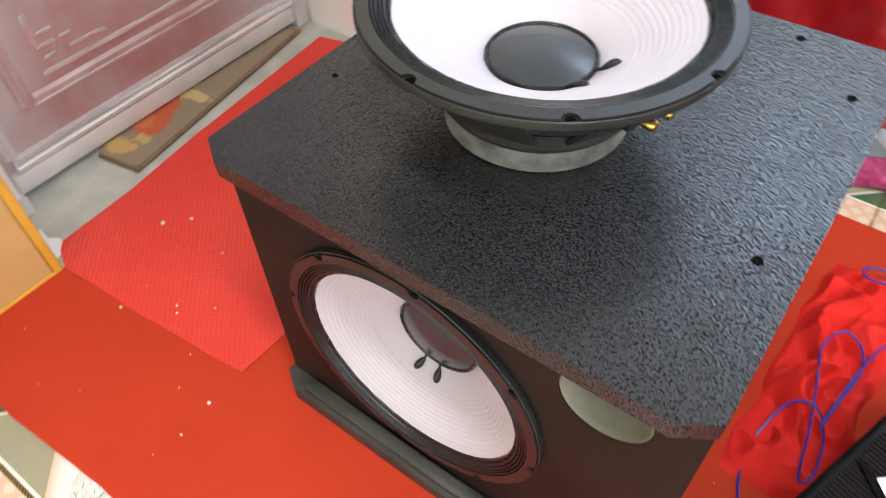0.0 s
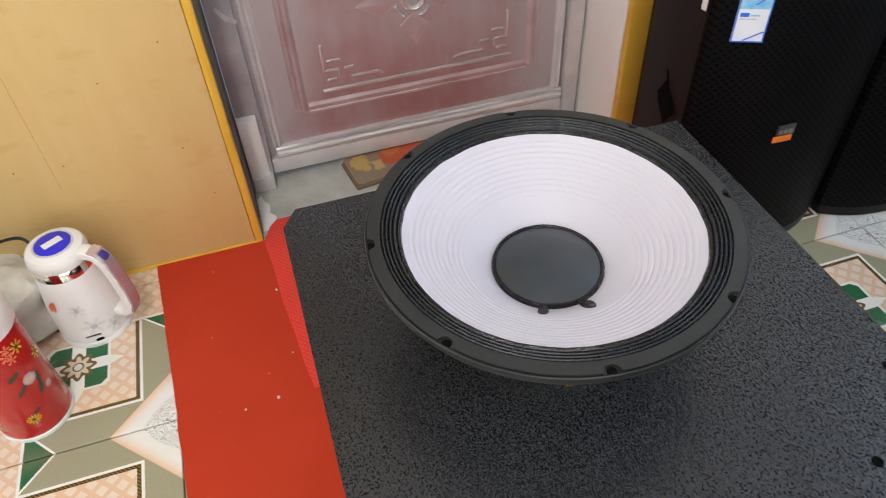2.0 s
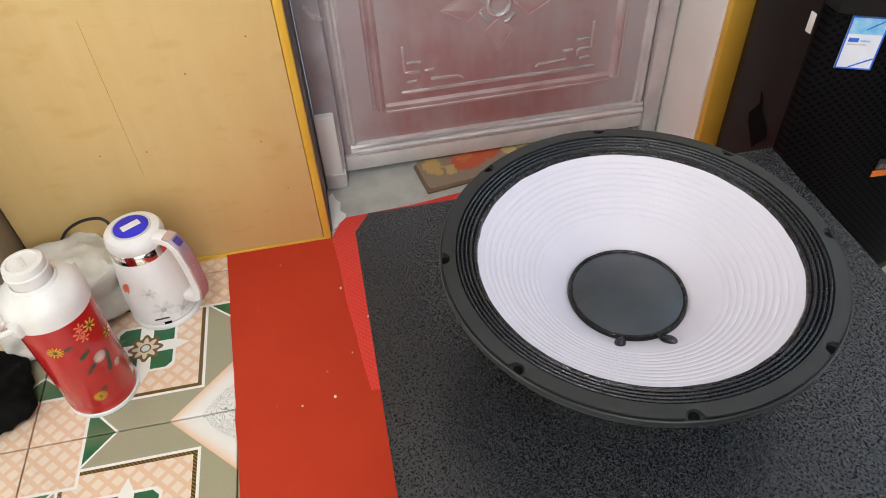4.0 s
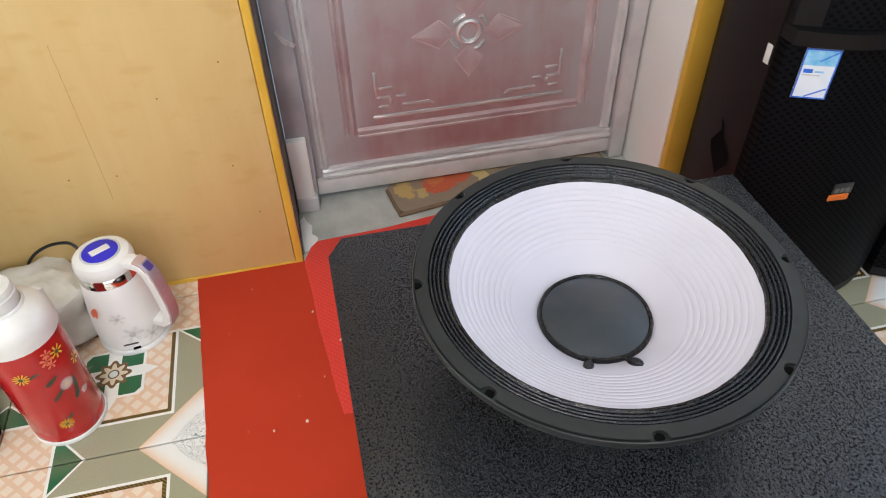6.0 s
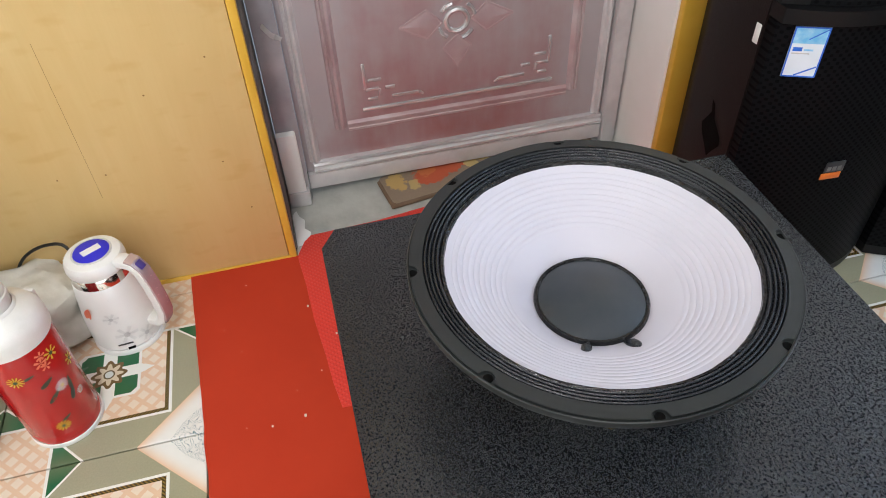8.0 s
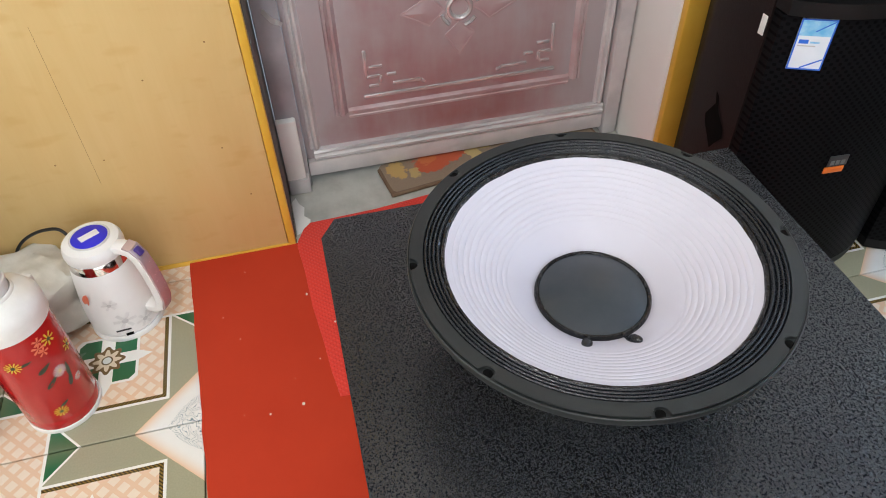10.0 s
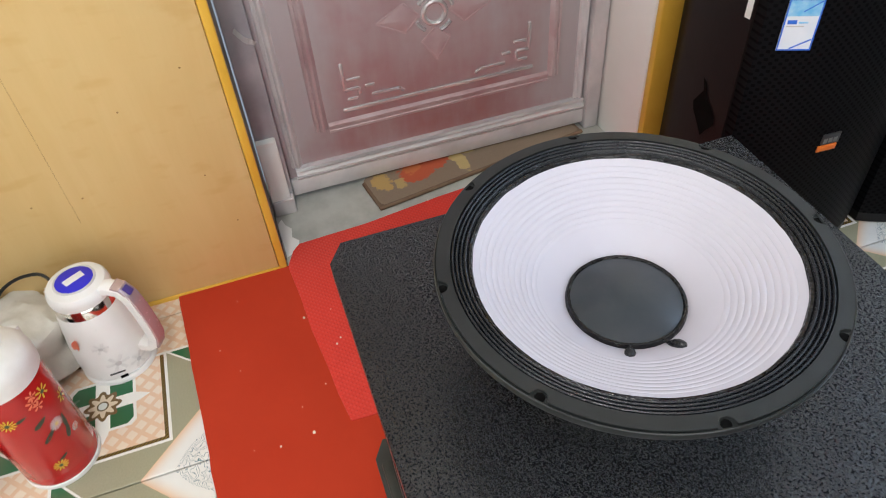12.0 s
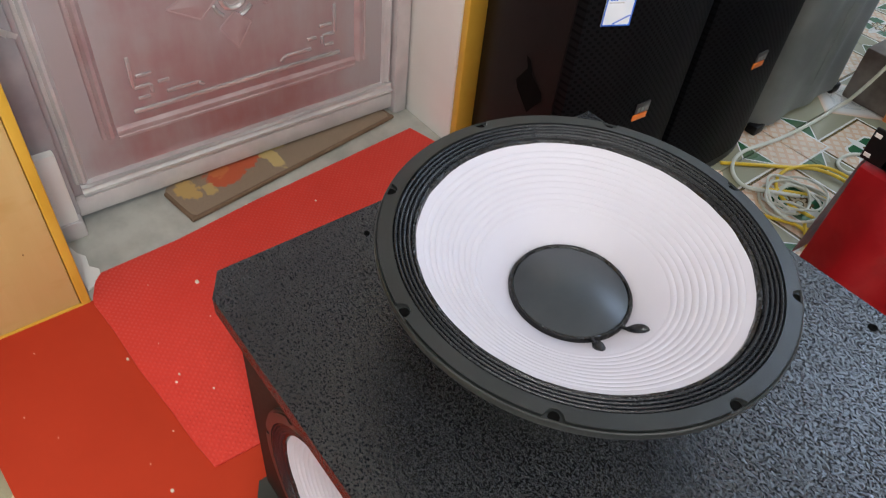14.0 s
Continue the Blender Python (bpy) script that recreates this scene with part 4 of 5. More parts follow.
cord = tube([(-0.42, -0.055, 0.02), (-0.45, -0.07, 0.08), (-0.50, -0.085, 0.185), (-0.52, -0.13, 0.195), (-0.528, -0.19, 0.165), (-0.530, -0.23, 0.10), (-0.533, -0.26, 0.004)], 0.0035, 8)
thing("kettle_cord", "black rubber power cord behind the kettle", "cable", None, cord, M["wire_black"])

# ---- vacuum flask ----
flask = thing("vacuum_flask", "red enamel vacuum flask with daisies and a white plastic top", "flask", pose(-0.209, -0.123, 0.0, 0, 0, -42))
flask.scale = (1.01, 1.01, 1.01)
part("foot", lathe([(0.0, 0.0), (0.066, 0.0), (0.0685, 0.002), (0.0685, 0.010), (0.066, 0.012)], 64), M["white_worn"], flask, "white foot ring")
part("body", lathe([(0.0655, 0.010), (0.0672, 0.014), (0.0672, 0.030), (0.0662, 0.033), (0.0668, 0.036), (0.0668, 0.262), (0.066, 0.266)], 64), M["flask_red"], flask, "red enamel body with printed daisies")
part("shoulder", lathe([(0.066, 0.258), (0.0700, 0.260), (0.0705, 0.285), (0.0690, 0.297), (0.0600, 0.312), (0.0470, 0.320), (0.0400, 0.324), (0.0385, 0.328), (0.036, 0.330)], 64), M["white_worn"], flask, "worn white plastic shoulder")
cap = part("stopper", lathe([(0.0345, 0.322), (0.0350, 0.346), (0.0365, 0.347), (0.0365, 0.352), (0.0345, 0.354), (0.0345, 0.361), (0.0325, 0.366), (0.0255, 0.368), (0.0240, 0.3665), (0.0, 0.3665)], 48), M["white_worn"], flask, "ivory ridged stopper")
part("stopper_mark", box(-0.014, 0.014, -0.004, 0.004, 0.3662, 0.3675, 0.0004), M["bag"], cap, "", pose(0, 0, 0, 0, 0, 75))
for s in (-1, 1):
    part("handle_lug", box(-0.010, 0.010, min(s * 0.066, s * 0.080), max(s * 0.066, s * 0.080), 0.262, 0.292, 0.003), M["white_worn"], flask, "", pose(0, 0, 0, 0, 0, -75))
bail = tube([(0.0, -0.075, 0.280), (0.035, -0.083, 0.262), (0.074, -0.070, 0.228), (0.098, -0.025, 0.208), (0.100, 0.02, 0.206), (0.078, 0.066, 0.224), (0.035, 0.082, 0.260), (0.0, 0.075, 0.280)], 0.0058, 8)
part("bail_handle", bail, M["white_worn"], flask, "white plastic carrying handle hanging down", pose(0, 0, 0, 0, 0, -75))
RB = 0.0668
for z, ang, s, p, mt, eye in ((0.205, 42, 0.014, 12, "yellow_print", "leaf_print"), (0.150, 92, 0.013, 14, "white_print", "yellow_print"), (0.060, 62, 0.013, 12, "yellow_print", "leaf_print"),
                              (0.225, 104, 0.014, 7, "yellow_print", "leaf_print"), (0.105, 112, 0.0085, 12, "white_print", "coral_print"), (0.175, 128, 0.013, 7, "yellow_print", "leaf_print"), (0.17, -60, 0.014, 12, "yellow_print", "leaf_print"), (0.20, -120, 0.013, 14, "white_print", "yellow_print")):
    printed_flower(flask, RB, z, ang, s, p, M[mt], M[eye])
for z, ang, l, w, t in ((0.175, 76, 0.014, 0.0045, 0.5), (0.138, 76, 0.018, 0.004, 0.7), (0.118, 100, 0.017, 0.0045, 1.2), (0.140, 104, 0.016, 0.004, 1.4), (0.205, 60, 0.010, 0.003, 0.2), (0.075, 72, 0.010, 0.003, 0.5)):
    printed_leaf(flask, RB, z, ang, l, w, t, M["leaf_print"])
for z, ang, s in ((0.222, 84, 0.012), (0.236, 88, 0.010), (0.210, 88, 0.010)):
    printed_flower(flask, RB, z, ang, s, 5, M["coral_print"], None)


# ---- sack and black bag beside them ----
def lump(nx, ny, sx, sy, sz, amp, seed, power=4.0):
    """A slumped closed sack of the given size, standing on z 0."""
    out = bmesh.new()
    bmesh.ops.create_icosphere(out, subdivisions=5, radius=1)
    for v in out.verts:
        d = v.co.normalized()
        k = (abs(d.x) ** power + abs(d.y) ** power + abs(d.z) ** power) ** (-1 / power)
        p = Vector((d.x * k * sx / 2, d.y * k * sy / 2, sz / 2 + d.z * k * sz / 2))
        f = 0.7 * noise.noise(p * 9 + Vector((seed, 0, 0))) + 0.8 - 2.2 * abs(noise.noise(p * 16 + Vector((0, seed, 0)))) - 0.7 * abs(noise.noise(p * 38 + Vector((0, seed, 3))))
        p += d * amp * f
        p.z = max(p.z, 0.0)
        v.co = p
    return out


thing("sack", "crumpled grey-white sack standing behind the flask", "sack", pose(-0.435, -0.230, 0.0, 0, 0, 28), lump(1, 1, 0.20, 0.27, 0.150, 0.012, 3.0, 5.0), M["bag"])
thing("black_bag", "black cloth bag slumped on the tiles", "bag", pose(-0.225, -0.345, 0.0, 0, 0, 25), lump(1, 1, 0.20, 0.17, 0.055, 0.014, 8.0, 3.0), M["black_cloth"])


# ---- black loudspeakers by the wall ----
def pa_speaker(m, label):
    """A moulded loudspeaker box: depth along x, its bowed grille at +x."""
    sp = thing("loudspeaker", label, "speaker", m, group="black loudspeakers by the wall")
    w, back, front, bow, h = 0.205, -0.365, -0.020, 0.054, 0.98
    plan = [(back, -w * 0.45), (back, w * 0.45), (front - 0.20, w * 0.84), (front, w), (front, -w), (front - 0.20, -w * 0.84)]
    part("body", prism(plan, 0.012, h, 0.006), M["spk_side"], sp)
    face = []
    for i in range(17):
        t = -1 + 2 * i / 16
        face.append((0.004 + bow * (1 - abs(t) ** 2.6), t * (w - 0.004)))
    low = [(front + 0.001, w - 0.004)] + face[::-1] + [(front + 0.001, -w + 0.004)]
    part("grille", prism(low, 0.03, 0.634), M["grille"], sp, "black perforated bowed grille")
    part("frame_base", prism([(x * 0.98 if x > 0 else x, y * 0.985) for x, y in low], 0.004, 0.029, 0.004), M["black_plastic"], sp)
    up = [(front + 0.001, w - 0.002)] + [(x + 0.012, y) for x, y in face[::-1]] + [(front + 0.001, -w + 0.002)]
    part("upper_frame", prism(up, 0.638, 0.664, 0.008), M["black_plastic"], sp, "black moulded ridge")
    part("upper_grille", prism([(x * 0.99 if x > 0 else x, y * 0.90) for x, y in low], 0.665, 0.94), M["grille"], sp)
    part("upper_frame_edge", prism([(x * 0.8 - 0.004 if x > 0 else x, y) for x, y in low], 0.665, 0.96, 0.004), M["black_plastic"], sp)
    for s in (-1, 1):
        # flat near-black outline in place of a shaded hollow
        recess = bmesh.new()
        pts = [(-0.030, 0.075), (-0.022, 0.045), (-0.046, -0.010), (-0.040, -0.030), (-0.012, -0.062), (-0.004, -0.070), (0.006, -0.045), (0.026, -0.005), (0.022, 0.015), (-0.008, 0.038), (-0.018, 0.07)]
        vs = [recess.verts.new((1.35 * x, 0, 0.8 * z - 0.008)) for x, z in pts]
        recess.faces.new(vs)
        yy = s * (w * 0.84 + w * 0.16 * (0.20 - 0.068) / 0.20 + 0.0015)
        part("handle_recess", recess, M["hole"], sp, "handle pocket drawn flat, near-black for its shade", pose(-0.088, yy, 0.358, 0, 0, s * 9.9))
    bx = 0.004 + bow + 0.0015
    part("badge", box(0, 0.003, -0.020, 0.022, -0.008, 0.006, 0.001), M["orange"], sp, "orange badge bar", pose(bx - 0.001, -0.02, 0.318, 0, 0, -2))
    badge = part("badge", box(0, 0.003, -0.016, 0.024, 0.006, 0.030, 0.001), M["badge_grey"], sp, "dark grey badge", pose(bx - 0.0012, -0.02, 0.320, 0, 0, -2))
    for k in range(3):
        part("badge_letter_bar", box(0.003, 0.0036, -0.012 + 0.011 * k, -0.004 + 0.011 * k, 0.010, 0.020), M["amp_grey"], badge)
    lab = part("label", box(0, 0.0016, -0.028, 0.028, -0.046, 0.046), M["label_white"], sp, "glossy blue and white paper label", pose(0.0340, -0.152, 0.588, 0, 0, -23))
    for y0, y1, z0, z1 in ((-0.028, -0.0256, -0.046, 0.046), (0.0256, 0.028, -0.046, 0.046), (-0.0256, 0.0256, -0.046, -0.0436), (-0.0256, 0.0256, 0.0436, 0.046)):
        part("label_border", box(0.0016, 0.0022, y0, y1, z0, z1), M["label_blue"], lab)
    part("label_sky", box(0.0016, 0.0020, -0.0256, 0.0256, 0.016, 0.0436), M["label_sky"], lab)
    part("label_stripe", box(0.0020, 0.0024, -0.016, 0.016, -0.0009, 0.0009), M["label_blue"], lab, "", pose(0, 0.012, 0.033, 35, 0, 0))
    part("label_stripe", box(0.0016, 0.0024, -0.018, 0.018, -0.0011, 0.0011), M["label_blue"], lab, "", pose(0, 0.0085, -0.034, 28, 0, 0))
    part("label_word_bar", box(0.0016, 0.0022, -0.022, -0.007, 0.002, 0.009), M["label_blue"], lab)
    part("label_word_bar", box(0.0016, 0.0022, -0.004, 0.011, 0.003, 0.006), M["label_sky"], lab)
    part("label_word_bar", box(0.0016, 0.0022, -0.022, 0.006, -0.003, -0.001), M["grey_print"], lab)
    part("side_tag", box(0, 0.018, -0.0012, 0.0002, 0.0, 0.036, 0.0005), M["white_worn"], sp, "small white tag", pose(-0.040, -w + 0.0005, 0.580, 0, 0, 7))
    return sp


pa_speaker(pose(-0.190, 1.443, 0.0, 0, 0, -1), "black moulded loudspeaker with blue and white label, beside the door")
pa_speaker(pose(-0.182, 1.862, 0.0, 0, 0, 1), "black moulded loudspeaker with blue and white label, beside covered cabinet")

# ---- grey covered cabinet ----


def covered(u, v):
    """A cloth-covered box: round corners, soft upright folds."""
    a = 2 * math.pi * u
    k = (abs(math.cos(a)) ** 7 + abs(math.sin(a)) ** 7) ** (-1 / 7)
    z = 0.02 + 1.03 * v
    fold = 0.006 * math.sin(a * 9 + 2.0 * noise.noise((u * 8, v * 2, 0))) + 0.004 * noise.noise((math.cos(a) * 4, math.sin(a) * 4, z * 3))
    s = 1.0 + 0.02 * (1 - v)
    return (k * math.cos(a) * (0.20 * s + fold), k * math.sin(a) * (0.245 * s + fold), z)


bm = grid(160, 24, covered)
bmesh.ops.remove_doubles(bm, verts=bm.verts, dist=0.0004)
bmesh.ops.holes_fill(bm, edges=[e for e in bm.edges if len(e.link_faces) == 1], sides=0)
grey = thing("covered_cabinet", "tall cabinet under a grey satin cover with upright folds", "cabinet", pose(-0.350, 2.315, 0.0), bm, M["grey_cover"])
part("foot", box(0.17, 0.205, -0.235, -0.19, 0.0, 0.03, 0.006), M["black_plastic"], grey, "black corner foot")
part("foot", box(0.17, 0.205, 0.19, 0.235, 0.0, 0.03, 0.006), M["black_plastic"], grey, "black corner foot")

steps = thing("stone_steps", "dark worn stone steps behind the room", "stairs", pose(-0.125, 2.47, 0.0))
for k in range(4):
    part("step", box(0, 1.1, 0.06 + 0.24 * k, 1.2, 0.001 + 0.17 * k, 0.17 + 0.17 * k, 0.006), M["stone"], steps)

# ---- draped table with amplifiers ----
table = thing("draped_table", "low table hidden under a dark red satin cloth", "table", pose(0.0, 1.56, 0.0))
part("table_top", box(0.275, 1.50, 0.010, 0.52, 0.36, 0.395, 0.004), M["baffle"], table)
for x in (0.30, 1.46):
    for y in (0.04, 0.48):
        part("leg", box(x - 0.02, x + 0.02, y - 0.02, y + 0.02, 0.0, 0.36, 0.003), M["baffle"], table)


def drape(u, v):
    """The cloth's top and hanging front, with shallow folds."""
    x = 0.258 + 1.26 * u
    f = 0.020 * math.sin(u * 30 + 2.5 * noise.noise((u * 5, v * 2, 1))) + 0.012 * noise.noise((u * 14, v * 3, 4))
    if v < 0.45:
        return (x, 0.53 - 0.53 * v / 0.45, 0.402)
    t = (v - 0.45) / 0.55
    return (x, -0.004 - f * min(1, t * 2.5) - 0.030 * t, 0.402 - 0.006 * min(1, 8 * t) - 0.262 * t + 0.006 * math.sin(u * 17) * t)


def drape_side(u, v):
    t = v
    f = 0.010 * math.sin(u * 15 + 1.0) + 0.006 * noise.noise((u * 9, v * 3, 8))
    return (0.2575 - 0.003 - (f + 0.012) * t, -0.004 + 0.534 * u, 0.402 - 0.262 * t)


bm = grid(120, 30, drape)
grid(50, 20, drape_side, bm)
part("cloth", bm, M["satin"], table, "dark red satin cloth with soft folds")


def rack_unit(name, label, x0, x1, y0, y1, z0, z1, face, parts):
    unit = thing(name, label, "amplifier", pose(0, 0, 0))
    part("case", box(x0 + 0.02, x1 - 0.02, y0 + 0.012, y1, z0, z1, 0.002), M["black_plastic"], unit)
    part("faceplate", box(x0, x1, y0, y0 + 0.012, z0 + 0.002, z1 - 0.002, 0.003), M[face], unit)
    parts(unit)
    return unit


def grey_amp(unit):
    for x0, x1 in ((0.258, 0.300), ):
        part("rack_ear", box(x0 - 0.012, x1, 1.560, 1.567, 0.405, 0.470, 0.002), M["black_plastic"], unit, "black rack ear")
        for z in (0.417, 0.458):
            part("ear_slot", box(x0 - 0.008, x0 + 0.004, 1.5585, 1.560, z - 0.004, z + 0.004, 0.0006), M["white_worn"], unit)
    for bx in (0.300, 0.400, 0.500, 0.62):
        for i in range(7):
            for j in range(5):
                if bx == 0.400 and 2 <= j <= 3 and 2 <= i <= 4:
                    continue
                part("vent_slot", box(bx + 0.012 * i, bx + 0.012 * i + 0.0085, 1.5565, 1.5595, 0.412 + 0.0115 * j, 0.4175 + 0.0115 * j), M["hole"], unit)
    part("power_mark", box(0.428, 0.458, 1.556, 1.5592, 0.434, 0.452, 0.001), M["orange"], unit, "orange-red mark")
    for x in (0.72, 0.78, 0.84):
        part("knob", lathe([(0.0, 0.02), (0.012, 0.02), (0.014, 0.0)], 20), M["silver"], unit, "silver knob", pose(x, 1.559, 0.438, 90, 0, 0))


def gold_amp(unit):
    part("display", box(0.372, 0.478, 1.5555, 1.5605, 0.497, 0.523, 0.003), M["green_lcd"], unit, "bright green lit display")
    part("standby_button", lathe([(0.0, 0.006), (0.010, 0.006), (0.012, 0.0)], 20), M["orange"], unit, "orange round button", pose(0.262, 1.560, 0.522, 90, 0, 0))
    for k in range(4):
        part("jack", lathe([(0.0, 0.001), (0.004, 0.001), (0.005, 0.005), (0.007, 0.005), (0.0075, 0.0)], 16), M["chrome"], unit, "chrome socket", pose(0.290 + 0.018 * k, 1.560, 0.516 - 0.008 * (k % 2), 90, 0, 0))
    for k in range(5):
        part("knob", lathe([(0.0, 0.018), (0.009, 0.018), (0.011, 0.014), (0.012, 0.0)], 20), M["chrome"], unit, "polished knob", pose(0.53 + 0.05 * k, 1.560, 0.512, 90, 0, 0))


def black_amp(unit):
    for k in range(7):
        part("fader_knob", lathe([(0.0, 0.014), (0.007, 0.014), (0.009, 0.0)], 16), M["white_worn"], unit, "pale knob", pose(0.31 + 0.045 * k, 1.570, 0.590, 90, 0, 0))
        part("indicator", box(0.305 + 0.045 * k, 0.313 + 0.045 * k, 1.5675, 1.5705, 0.612, 0.616), M["red_led" if k in (1, 2) else "green_lcd"], unit, "small lit indicator")
    for z in (0.572, 0.618):
        part("ear_slot", box(0.262, 0.274, 1.5685, 1.5705, z - 0.004, z + 0.004, 0.0006), M["white_worn"], unit)


rack_unit("grey_amplifier", "grey vented power amplifier on the red cloth", 0.285, 0.92, 1.560, 1.98, 0.4035, 0.478, "amp_grey", grey_amp)
rack_unit("gold_amplifier", "copper-gold mixing amplifier with green display, on another amplifier", 0.245, 0.92, 1.562, 1.95, 0.4795, 0.548, "amp_gold", gold_amp)
rack_unit("black_processor", "black rack processor with small lit indicators, on top of the stack", 0.25, 0.90, 1.572, 1.90, 0.5495, 0.635, "black_plastic", black_amp)

# ---- things under and beside the table ----
bowl = thing("bowl", "off-white bowl of amber-brown food on tiles under the table", "bowl", pose(0.715, 1.620, 0.0))
part("bowl_body", lathe([(0.0, 0.004), (0.030, 0.004), (0.032, 0.0), (0.036, 0.0), (0.036, 0.006), (0.060, 0.030), (0.072, 0.058), (0.068, 0.058), (0.056, 0.032), (0.034, 0.012), (0.0, 0.010)], 40), M["white_worn"], bowl, "off-white rim")
part("contents", lathe([(0.0, 0.052), (0.035, 0.050), (0.058, 0.042), (0.062, 0.040)], 40), M["amber"], bowl, "amber-brown contents")
thing("lace_cloth", "crumpled magenta lace cloth on the tiles", "cloth", pose(0.69, 1.515, 0.0, 0, 0, 12), lump(1, 1, 0.24, 0.075, 0.045, 0.014, 5.0, 3.0), M["magenta"])


def heap(u, v):
    """A crumpled heap of cloth, thin at its rim."""
    x, y = -0.075 + 0.15 * u, -0.26 + 0.52 * v
    rim = max(0.0, 1 - (2 * u - 1) ** 4) * max(0.0, 1 - (2 * v - 1) ** 6)
    p = Vector((x * 11 + 0.6 * noise.noise((y * 8, x * 8, 5.0)), y * 8, 2.0))
    ridge1 = 1 - abs(noise.noise(p * 1.3)) * 2.4
    ridge2 = 1 - abs(noise.noise(p * 2.7 + Vector((4, 1, 0)))) * 2.2
    fold = max(0.0, 0.55 * ridge1 + 0.30 * ridge2 + 0.25 * noise.noise(p * 0.7))
    wob = 0.018 * noise.noise((y * 14, 3.0, 0.0))
    return (x * (1 + 0.25 * noise.noise((y * 9, 7.0, 0))) + wob, y + 0.015 * noise.noise((x * 25, 1.0, 0)), rim * (0.012 + 0.058 * fold))


thing("red_cloth", "crumpled bright red cloth lying on the carpet", "cloth", pose(0.725, 0.985, 0.0066, 0, 0, -3), grid(90, 260, heap), M["red_cloth"])
wire = [(0.70, 0.66, 0.012), (0.675, 0.73, 0.012), (0.672, 0.80, 0.014), (0.690, 0.86, 0.05), (0.725, 0.87, 0.065), (0.755, 0.84, 0.04), (0.762, 0.78, 0.03), (0.745, 0.76, 0.035), (0.730, 0.83, 0.06), (0.712, 0.92, 0.065),
        (0.700, 0.99, 0.06), (0.718, 1.03, 0.07), (0.750, 1.02, 0.065), (0.765, 0.98, 0.055), (0.752, 0.90, 0.06), (0.742, 0.84, 0.06), (0.752, 0.92, 0.065), (0.772, 1.02, 0.06), (0.80, 1.10, 0.05), (0.79, 1.14, 0.06), (0.76, 1.17, 0.06), (0.80, 1.20, 0.05),
        (0.72, 1.19, 0.05), (0.715, 1.22, 0.045), (0.75, 1.235, 0.04), (0.79, 1.24, 0.03), (0.77, 1.27, 0.02), (0.80, 1.28, 0.015), (0.76, 1.225, 0.05), (0.82, 1.215, 0.04), (0.85, 1.23, 0.012)]
thing("blue_wire", "tangled thin blue wire over the red cloth", "cable", None, tube(wire, 0.0022, 6), M["blue_wire"])

# second loudspeaker lying beside the cabinet
low = thing("lying_loudspeaker", "black loudspeaker lying face up, its ribbed grille bearing a white paper", "speaker", pose(0.690, 0.510, 0.0066, 0, 0, -18))
part("body", box(0.0, 0.36, 0.0, 0.50, 0.0, 0.272, 0.014, 3), M["black_plastic"], low)
for k in range(80):
    part("grille_rib", box(0.012, 0.348, 0.012 + 0.0060 * k, 0.0155 + 0.0060 * k, 0.270, 0.2750, 0.001, 1), M["spk_side"], low)
part("cross_seam", box(0.0, 0.24, -0.006, 0.0, 0.2705, 0.2785), M["hole"], low, "", pose(0.018, 0.172, 0, 0, 0, -30))
part("paper", box(0.0, 0.19, 0.0, 0.15, 0.2785, 0.2795), M["white_print"], low, "white sheet of paper", pose(0.040, 0.163, 0, 0, 0, -30))

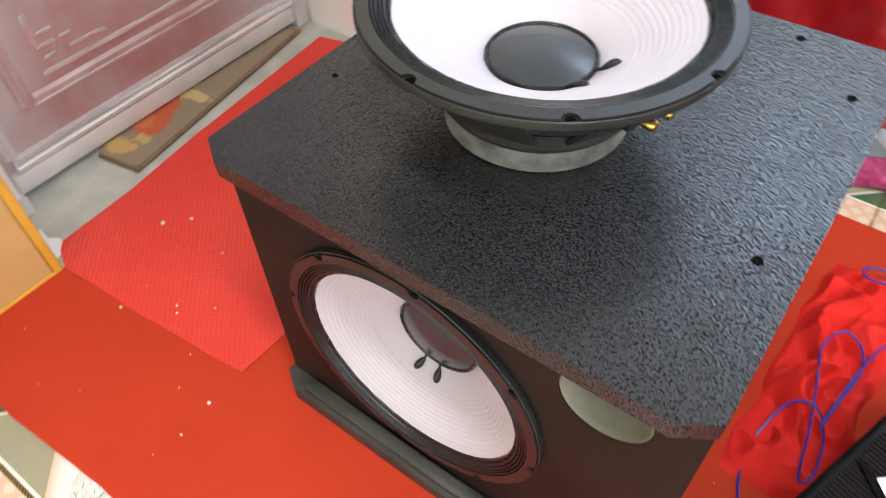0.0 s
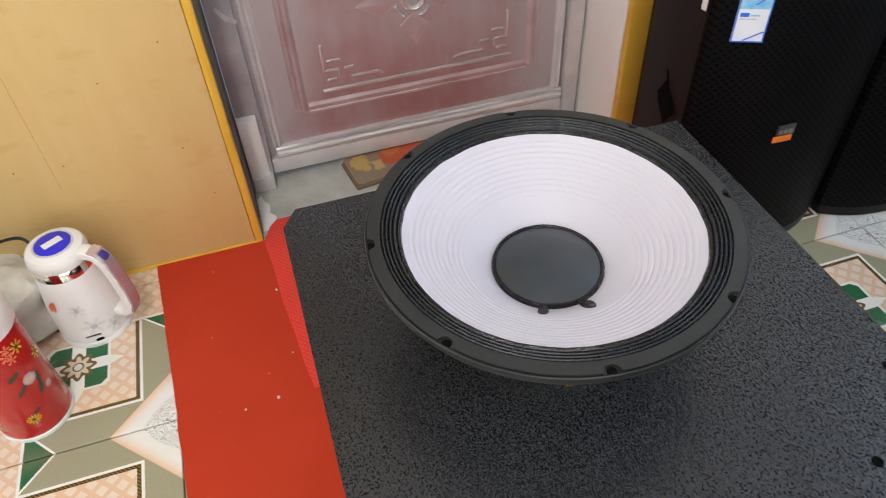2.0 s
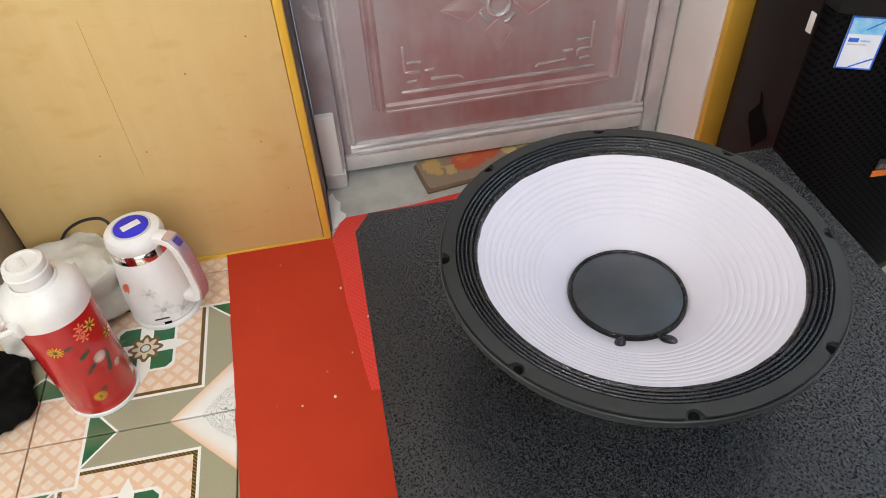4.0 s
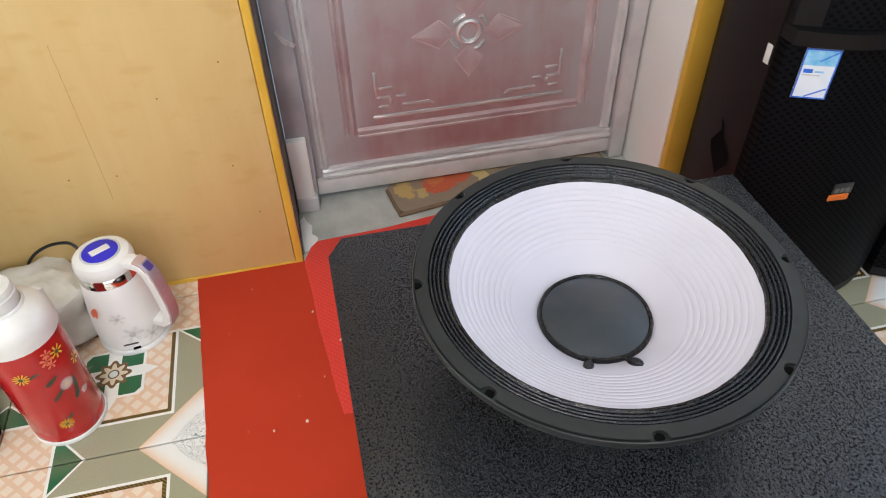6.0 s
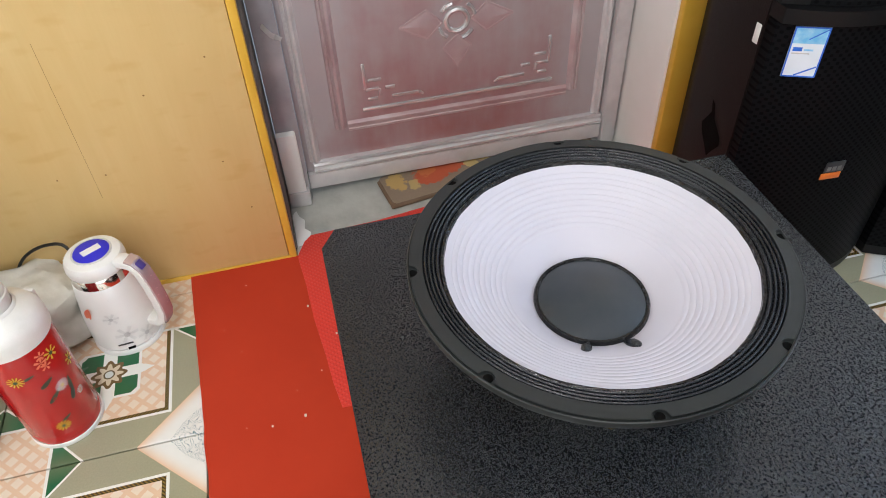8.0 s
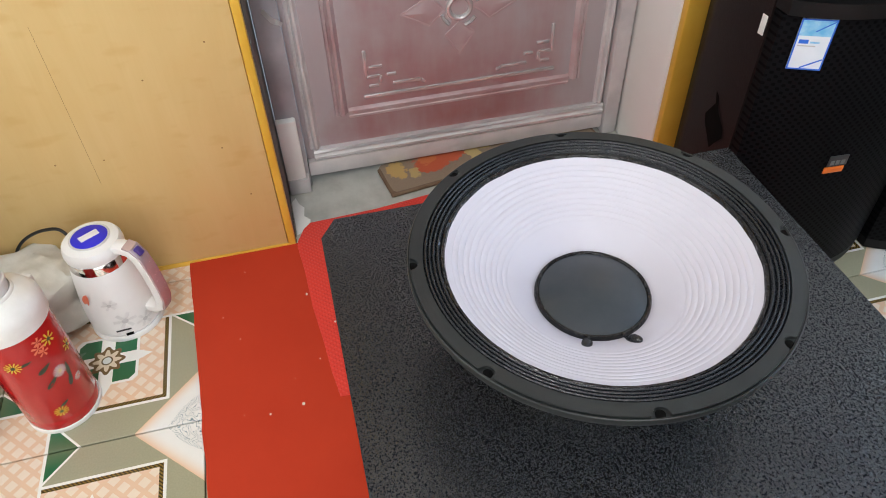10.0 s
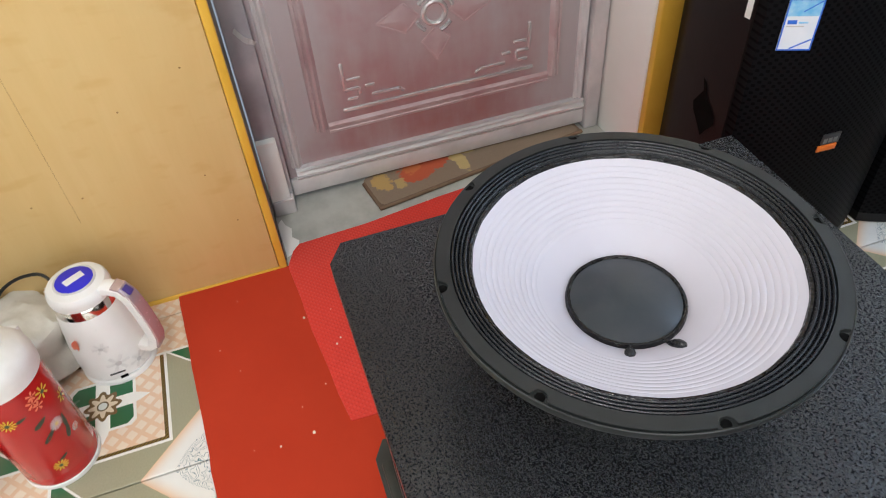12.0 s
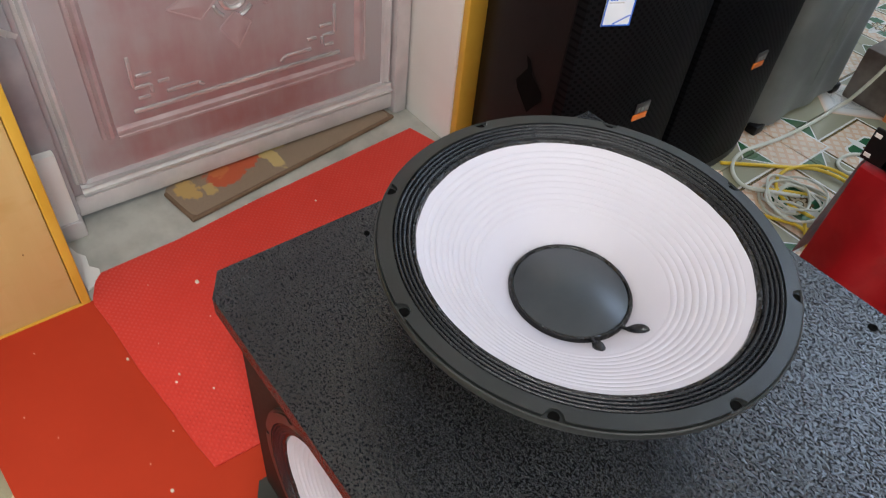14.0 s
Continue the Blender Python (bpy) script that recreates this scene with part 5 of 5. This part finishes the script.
# ---- cables on the tiles ----
for name, mat, label, pts, r in (
    ("yellow_cable", "yellow_wire", "yellow cable looped on the tiles", [(-0.12, 1.885, 0.006), (-0.054, 1.97, 0.007), (0.005, 2.045, 0.007), (0.047, 2.091, 0.010), (0.106, 2.11, 0.012), (0.164, 2.095, 0.012), (0.235, 2.03, 0.010), (0.30, 1.95, 0.006)], 0.0050),
    ("yellow_cable", "yellow_wire", "yellow cable looped on the tiles", [(0.27, 2.01, 0.016), (0.165, 2.108, 0.018), (0.100, 2.122, 0.018), (0.043, 2.098, 0.016), (0.004, 2.02, 0.012), (0.011, 1.954, 0.010), (0.047, 1.905, 0.012), (0.098, 1.885, 0.014), (0.152, 1.892, 0.014), (0.190, 1.895, 0.012), (0.195, 1.862, 0.010), (0.165, 1.845, 0.010), (0.150, 1.862, 0.012), (0.180, 1.820, 0.010), (0.205, 1.79, 0.006)], 0.0046),
    ("yellow_cable", "yellow_wire", "short run of yellow cable on the tiles", [(-0.01, 1.86, 0.006), (0.03, 1.90, 0.012), (0.066, 1.936, 0.014), (0.113, 1.983, 0.012), (0.17, 2.02, 0.008), (0.25, 2.05, 0.006)], 0.0042),
    ("yellow_cable", "yellow_wire", "short run of yellow cable on the tiles", [(0.06, 1.79, 0.006), (0.103, 1.814, 0.008), (0.153, 1.837, 0.010), (0.198, 1.816, 0.008), (0.24, 1.77, 0.006)], 0.0042),
    ("white_cable", "white_wire", "off-white cable trailing over the tiles", [(0.06, 2.44, 0.62), (0.02, 2.45, 0.40), (-0.03, 2.46, 0.18), (-0.07, 2.46, 0.05), (-0.089, 2.42, 0.008), (-0.087, 2.314, 0.007), (-0.093, 2.141, 0.007), (-0.115, 1.978, 0.007), (-0.085, 1.888, 0.008), (-0.026, 1.851, 0.010), (0.028, 1.875, 0.018), (0.09, 1.93, 0.02)], 0.0055),
    ("white_cable", "white_wire", "off-white cable loop beside the table", [(0.16, 2.36, 0.006), (0.10, 2.30, 0.006), (0.062, 2.248, 0.006), (0.062, 2.18, 0.007), (0.10, 2.158, 0.008), (0.139, 2.20, 0.007), (0.21, 2.22, 0.006)], 0.0048),
):
    thing(name, label, "cable", None, tube(pts, r, 8), M[mat])
rng = random.Random(11)
pts = []
for k in range(46):
    a = k * 0.95 + rng.uniform(-0.2, 0.2)
    rr = 0.068 + 0.028 * math.sin(k * 0.7) + rng.uniform(-0.010, 0.010)
    pts.append((0.092 + rr * math.cos(a), 1.915 + rr * 1.05 * math.sin(a), 0.006 + 0.010 * (1 + math.sin(k * 1.3))))
thing("white_cable", "off-white cable coiled in a loose tangle on the tiles", "cable", None, tube(pts, 0.0034, 6, steps=5), M["white_wire"])

# ---- hanging battens, added out of view ----
for x, y in ((1.0, 0.1), (0.6, 3.4)):
    lampf = thing("added_batten", "white hanging batten added under the ceiling, out of view", "lamp", pose(x, y, 2.38), group="batten lamps under the ceiling")
    part("housing", box(-0.62, 0.62, -0.045, 0.045, -0.040, 0.040, 0.008), M["white_plastic"], lampf)
    for sx in (-0.5, 0.5):
        part("hanger", tube([(sx, 0, 0.040), (sx, 0, 0.2), (sx, 0, 0.4195)], 0.003, 6), M["grey_metal"], lampf)

# ---- floor tiles ----
bm = box(-0.197, 0.197, -0.197, 0.197, -0.0105, 0.0, 0.0012, 1)
tile_mesh = mesh_of("floor_tile", bm, M["tile"], False)
for i in range(-2, 8):
    for j in range(-5, 13):
        x, y = TX + (i + 0.5) * TILE, TY + (j + 0.5) * TILE
        if x - TILE / 2 < -0.95 or x + TILE / 2 > 3.2:
            continue
        ob = new("floor_tile", tile_mesh)
        ob.parent = floor
        # the motif of tile (-1, 0) has its scrolled corners at ++ and --
        ob.matrix_basis = pose(x, y, 0.0, 0, 0, 0 if (i + j) % 2 else 90)
